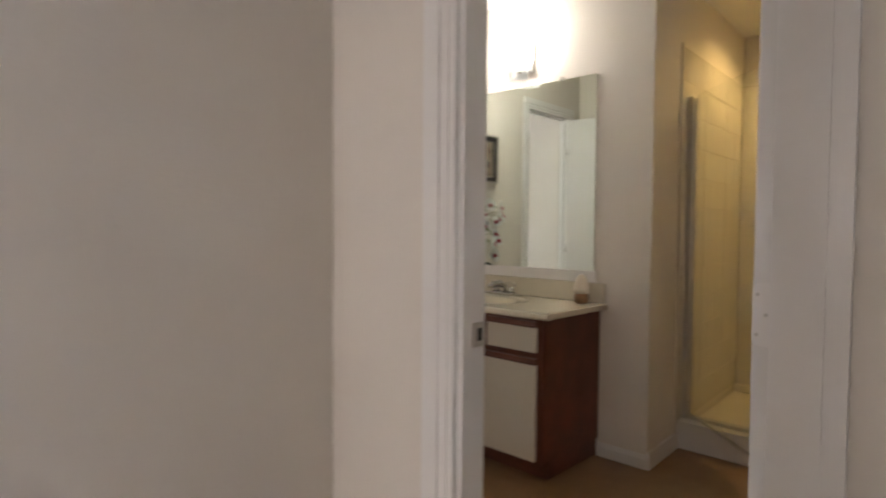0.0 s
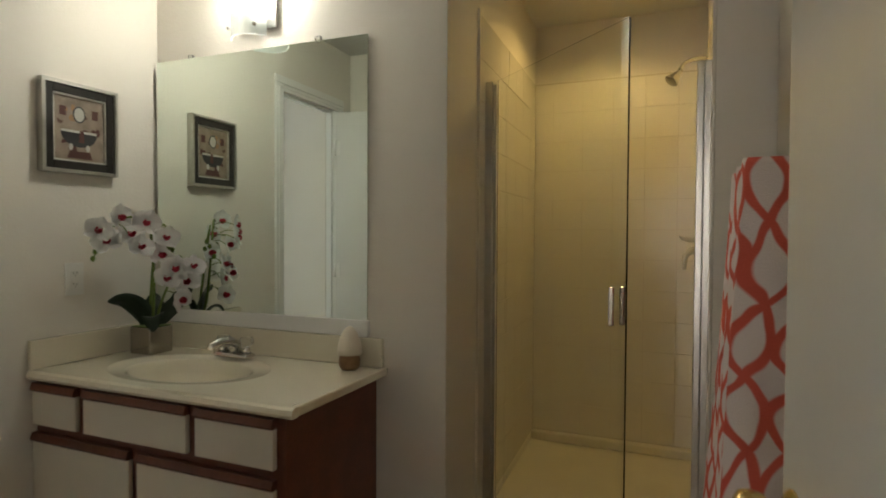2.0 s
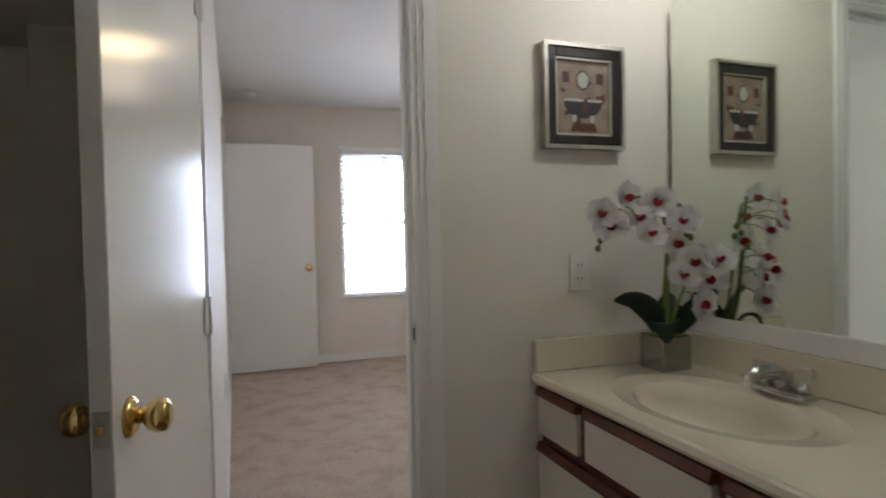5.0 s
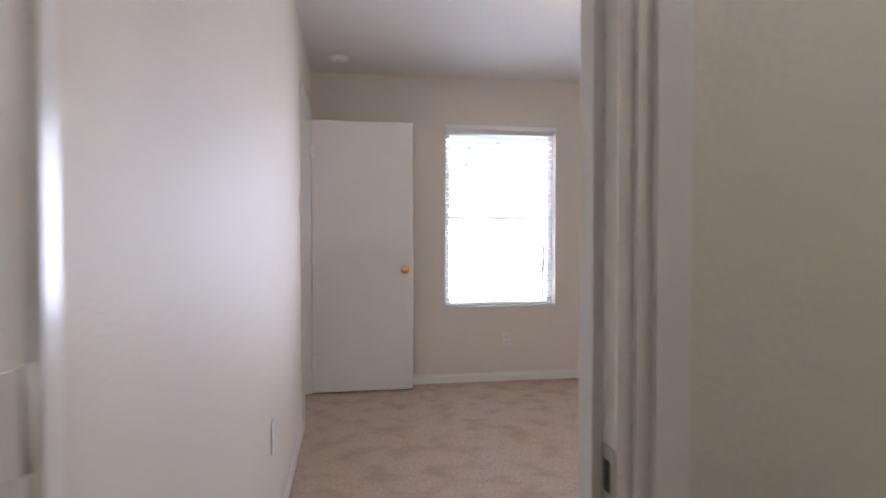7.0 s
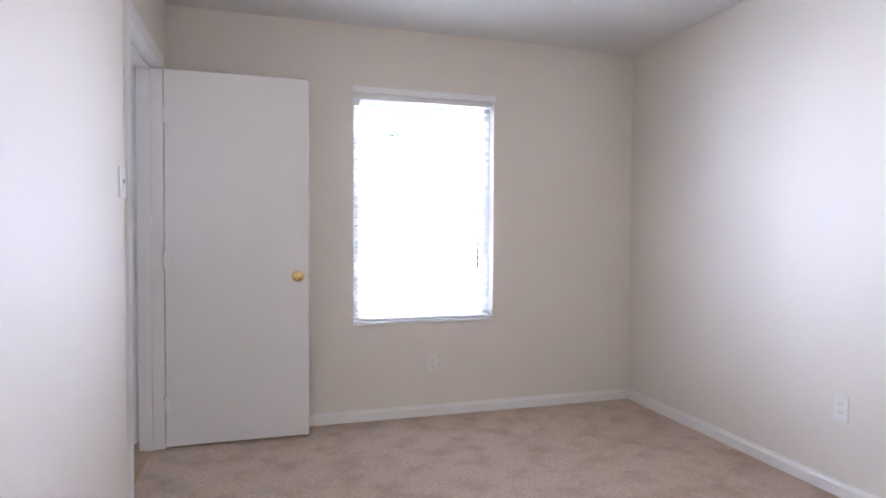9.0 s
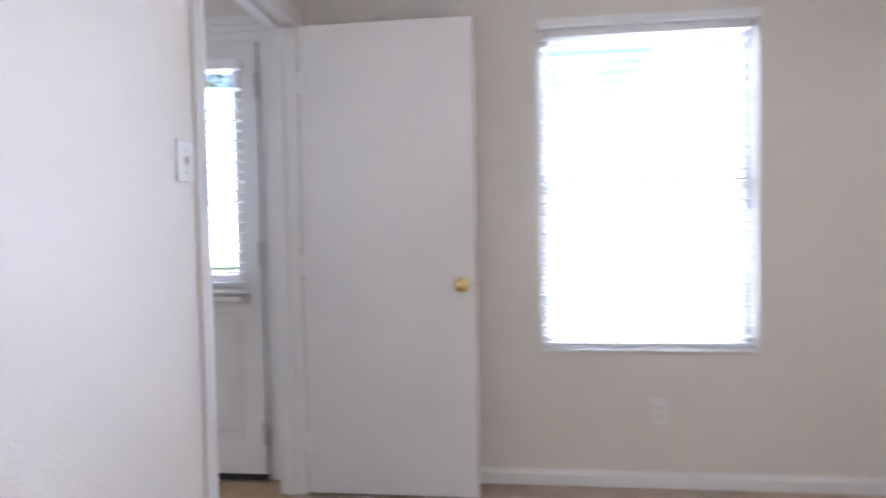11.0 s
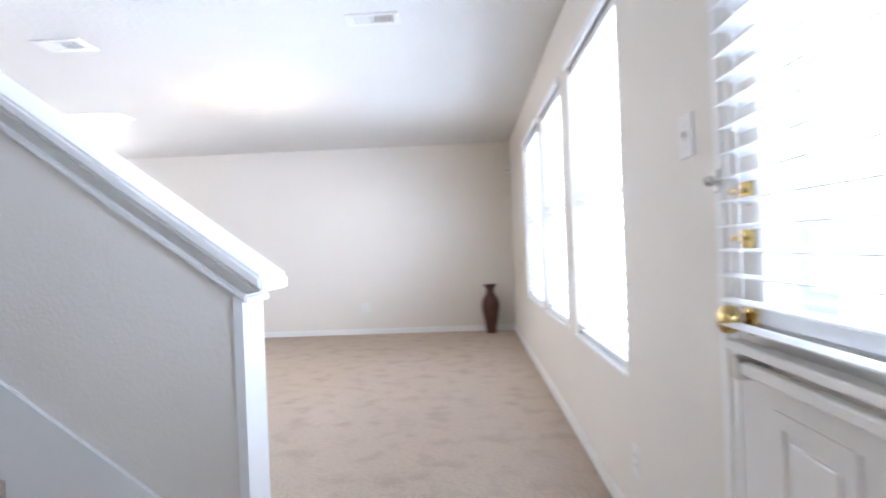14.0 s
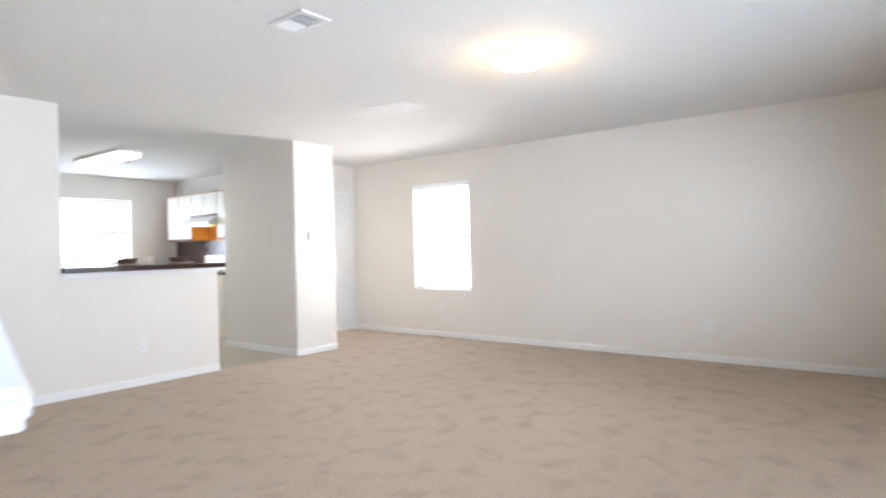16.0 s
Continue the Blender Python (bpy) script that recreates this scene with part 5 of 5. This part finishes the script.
for k in range(4):
    wpart("burner", lathe([(0.09, 0.9155), (0.09, 0.925), (0.03, 0.926)], 20, place=(-6.3 + 0.26 * (k % 2), -9.1 + 0.36 * (k // 2), 0)), M_DARK, rg)
kl = thing("fluorescent_light", "lit box fluorescent light on the kitchen ceiling", "lamp", (-4.5, -8.2, 2.36))
wpart("box", boxes((-4.65, -4.35, -8.82, -7.58, 2.40, 2.4395), bevel=0.004), M_PLASTIC, kl)
wpart("diffuser", boxes((-4.63, -4.37, -8.80, -7.60, 2.352, 2.40), bevel=0.015), M_GLOW_TUBE, kl, "glowing ribbed diffuser")

# outside
gr = structure("ground", boxes((-400, 400, -400, 400, -0.5, -0.16)), M_GRASS)
# pale concrete added over the lawn so that the windows look out on white
structure("pale_ground_front", boxes((-30, 30, 0.16, 16.0, -0.17, -0.13)), M_CONCRETE)
structure("pale_ground_side", boxes((-14, -7.65, -14, 0.1, -0.17, -0.13)), M_CONCRETE)
structure("pale_ground_back", boxes((-7.6, 3.1, -16, -10.47, -0.17, -0.13)), M_CONCRETE)
rf = structure("roof", boxes((-8.0, 3.5, -10.9, -5.07, 2.52, 2.7), (-8.0, -1.465, -5.069, 0.6, 2.52, 2.7), (-0.109, 3.5, -5.069, 0.6, 2.52, 2.7), (-1.464, -0.1095, -1.89, 0.6, 2.52, 2.7), (-1.5, -0.05, -5.1, -1.85, 4.67, 4.75)), M_STUCCO)


def tree(x, y, h, seed, leaves=2600):
    """A trunk with limbs and a crown of many small leaf blades."""
    r = random.Random(seed)
    t = thing("tree", "leafy green tree outside the house", "tree", (x, y, -0.16), "trees outside")
    part("trunk", tube([(0, 0, 0), (0.05, 0.02, h * 0.25), (0.0, 0.08, h * 0.5), (0.1, 0.0, h * 0.8)], [0.16, 0.12, 0.09, 0.03], 10), M_BARK, t)
    tips = []
    for k in range(9):
        a, z = r.uniform(0, 6.28), h * r.uniform(0.3, 0.7)
        e = Vector((math.cos(a) * h * 0.28, math.sin(a) * h * 0.28, z + h * r.uniform(0.08, 0.28)))
        part("limb", tube([(0, 0.05, z), e * 0.5 + Vector((0, 0, z * 0.55)), e], [0.05, 0.035, 0.012], 6), M_BARK, t)
        tips += [e, e * 0.6 + Vector((0, 0, z * 0.45))]
    bm = bmesh.new()
    for k in range(leaves):
        c_ = r.choice(tips) + Vector((r.gauss(0, 0.1 * h), r.gauss(0, 0.1 * h), r.gauss(0, 0.08 * h)))
        q = Euler((r.uniform(0, 6), r.uniform(0, 6), r.uniform(0, 6))).to_matrix()
        s = r.uniform(0.05, 0.11)
        bm.faces.new([bm.verts.new(c_ + q @ Vector(v)) for v in ((0, -s, 0), (s * 0.5, 0, 0.02), (0, s, 0), (-s * 0.5, 0, 0.02))])
    part("crown", bm, M_FOLIAGE, t)


tree(5.4, 11.5, 4.4, 1, 420)
tree(-3.6, 8.5, 5.5, 2)
tree(-8.5, 9.5, 6.0, 3)

# shower tiles
TILE = 0.165


def tiles(parent, origin, across, widths, rows, out):
    """Square tiles laid over a wall face, some cut to a width; out is the way they stand off it."""
    meshes = {w: mesh_of("tile", boxes((0.0007, w - 0.0007, -0.004, 0.0, 0.0007, TILE - 0.0007), bevel=0.0009, segments=1), M_TILE) for w in set(widths)}
    x_axis = Vector(across).normalized()
    y_axis = -Vector(out).normalized()
    basis = Matrix((x_axis, y_axis, Vector((0, 0, 1)))).transposed().to_4x4()
    at = 0.0
    for w in widths:
        for j in range(rows):
            o = new("tile", meshes[w])
            o.parent = parent
            o.matrix_local = Matrix.Translation(Vector(origin) + x_axis * at + Vector((0, 0, j * TILE + 0.127))) @ basis @ pose(0, random.uniform(-0.0004, 0.0004), 0, random.uniform(-0.12, 0.12), 0, random.uniform(-0.15, 0.15))
        at += w


gb = structure("trim_tile_bed", boxes((2.9825, 2.9848, -6.184, -5.286, 0.12, 2.115)), M_GROUT)
tiles(gb, (2.982, -5.288, 0), (0, -1, 0), [0.104] + [TILE] * 4 + [0.130], 12, (-1, 0, 0))
gl_ = structure("trim_tile_bed_left", prism([(1.81, -5.3465), (2.98, -5.2855), (2.98, -5.2835), (1.81, -5.3445)], 0.12, 2.115), M_GROUT)
tiles(gl_, (1.81, -5.3468, 0), (1.17, 0.061, 0), [TILE] * 7, 12, (0.052, -1, 0))
gq = structure("trim_tile_bed_right", boxes((1.81, 2.98, -6.185, -6.1832, 0.12, 2.115)), M_GROUT)
tiles(gq, (2.98, -6.183, 0), (-1, 0, 0), [TILE] * 7, 12, (0, 1, 0))
structure("trim_tile_edge_left", prism([(1.795, -5.357), (1.8095, -5.357), (1.8095, -5.343), (1.795, -5.344)], 0, 2.125), M_TILE)
structure("trim_tile_edge_right", boxes((1.792, 1.8095, -6.184, -6.172, 0, 2.125), bevel=0.003), M_TILE)
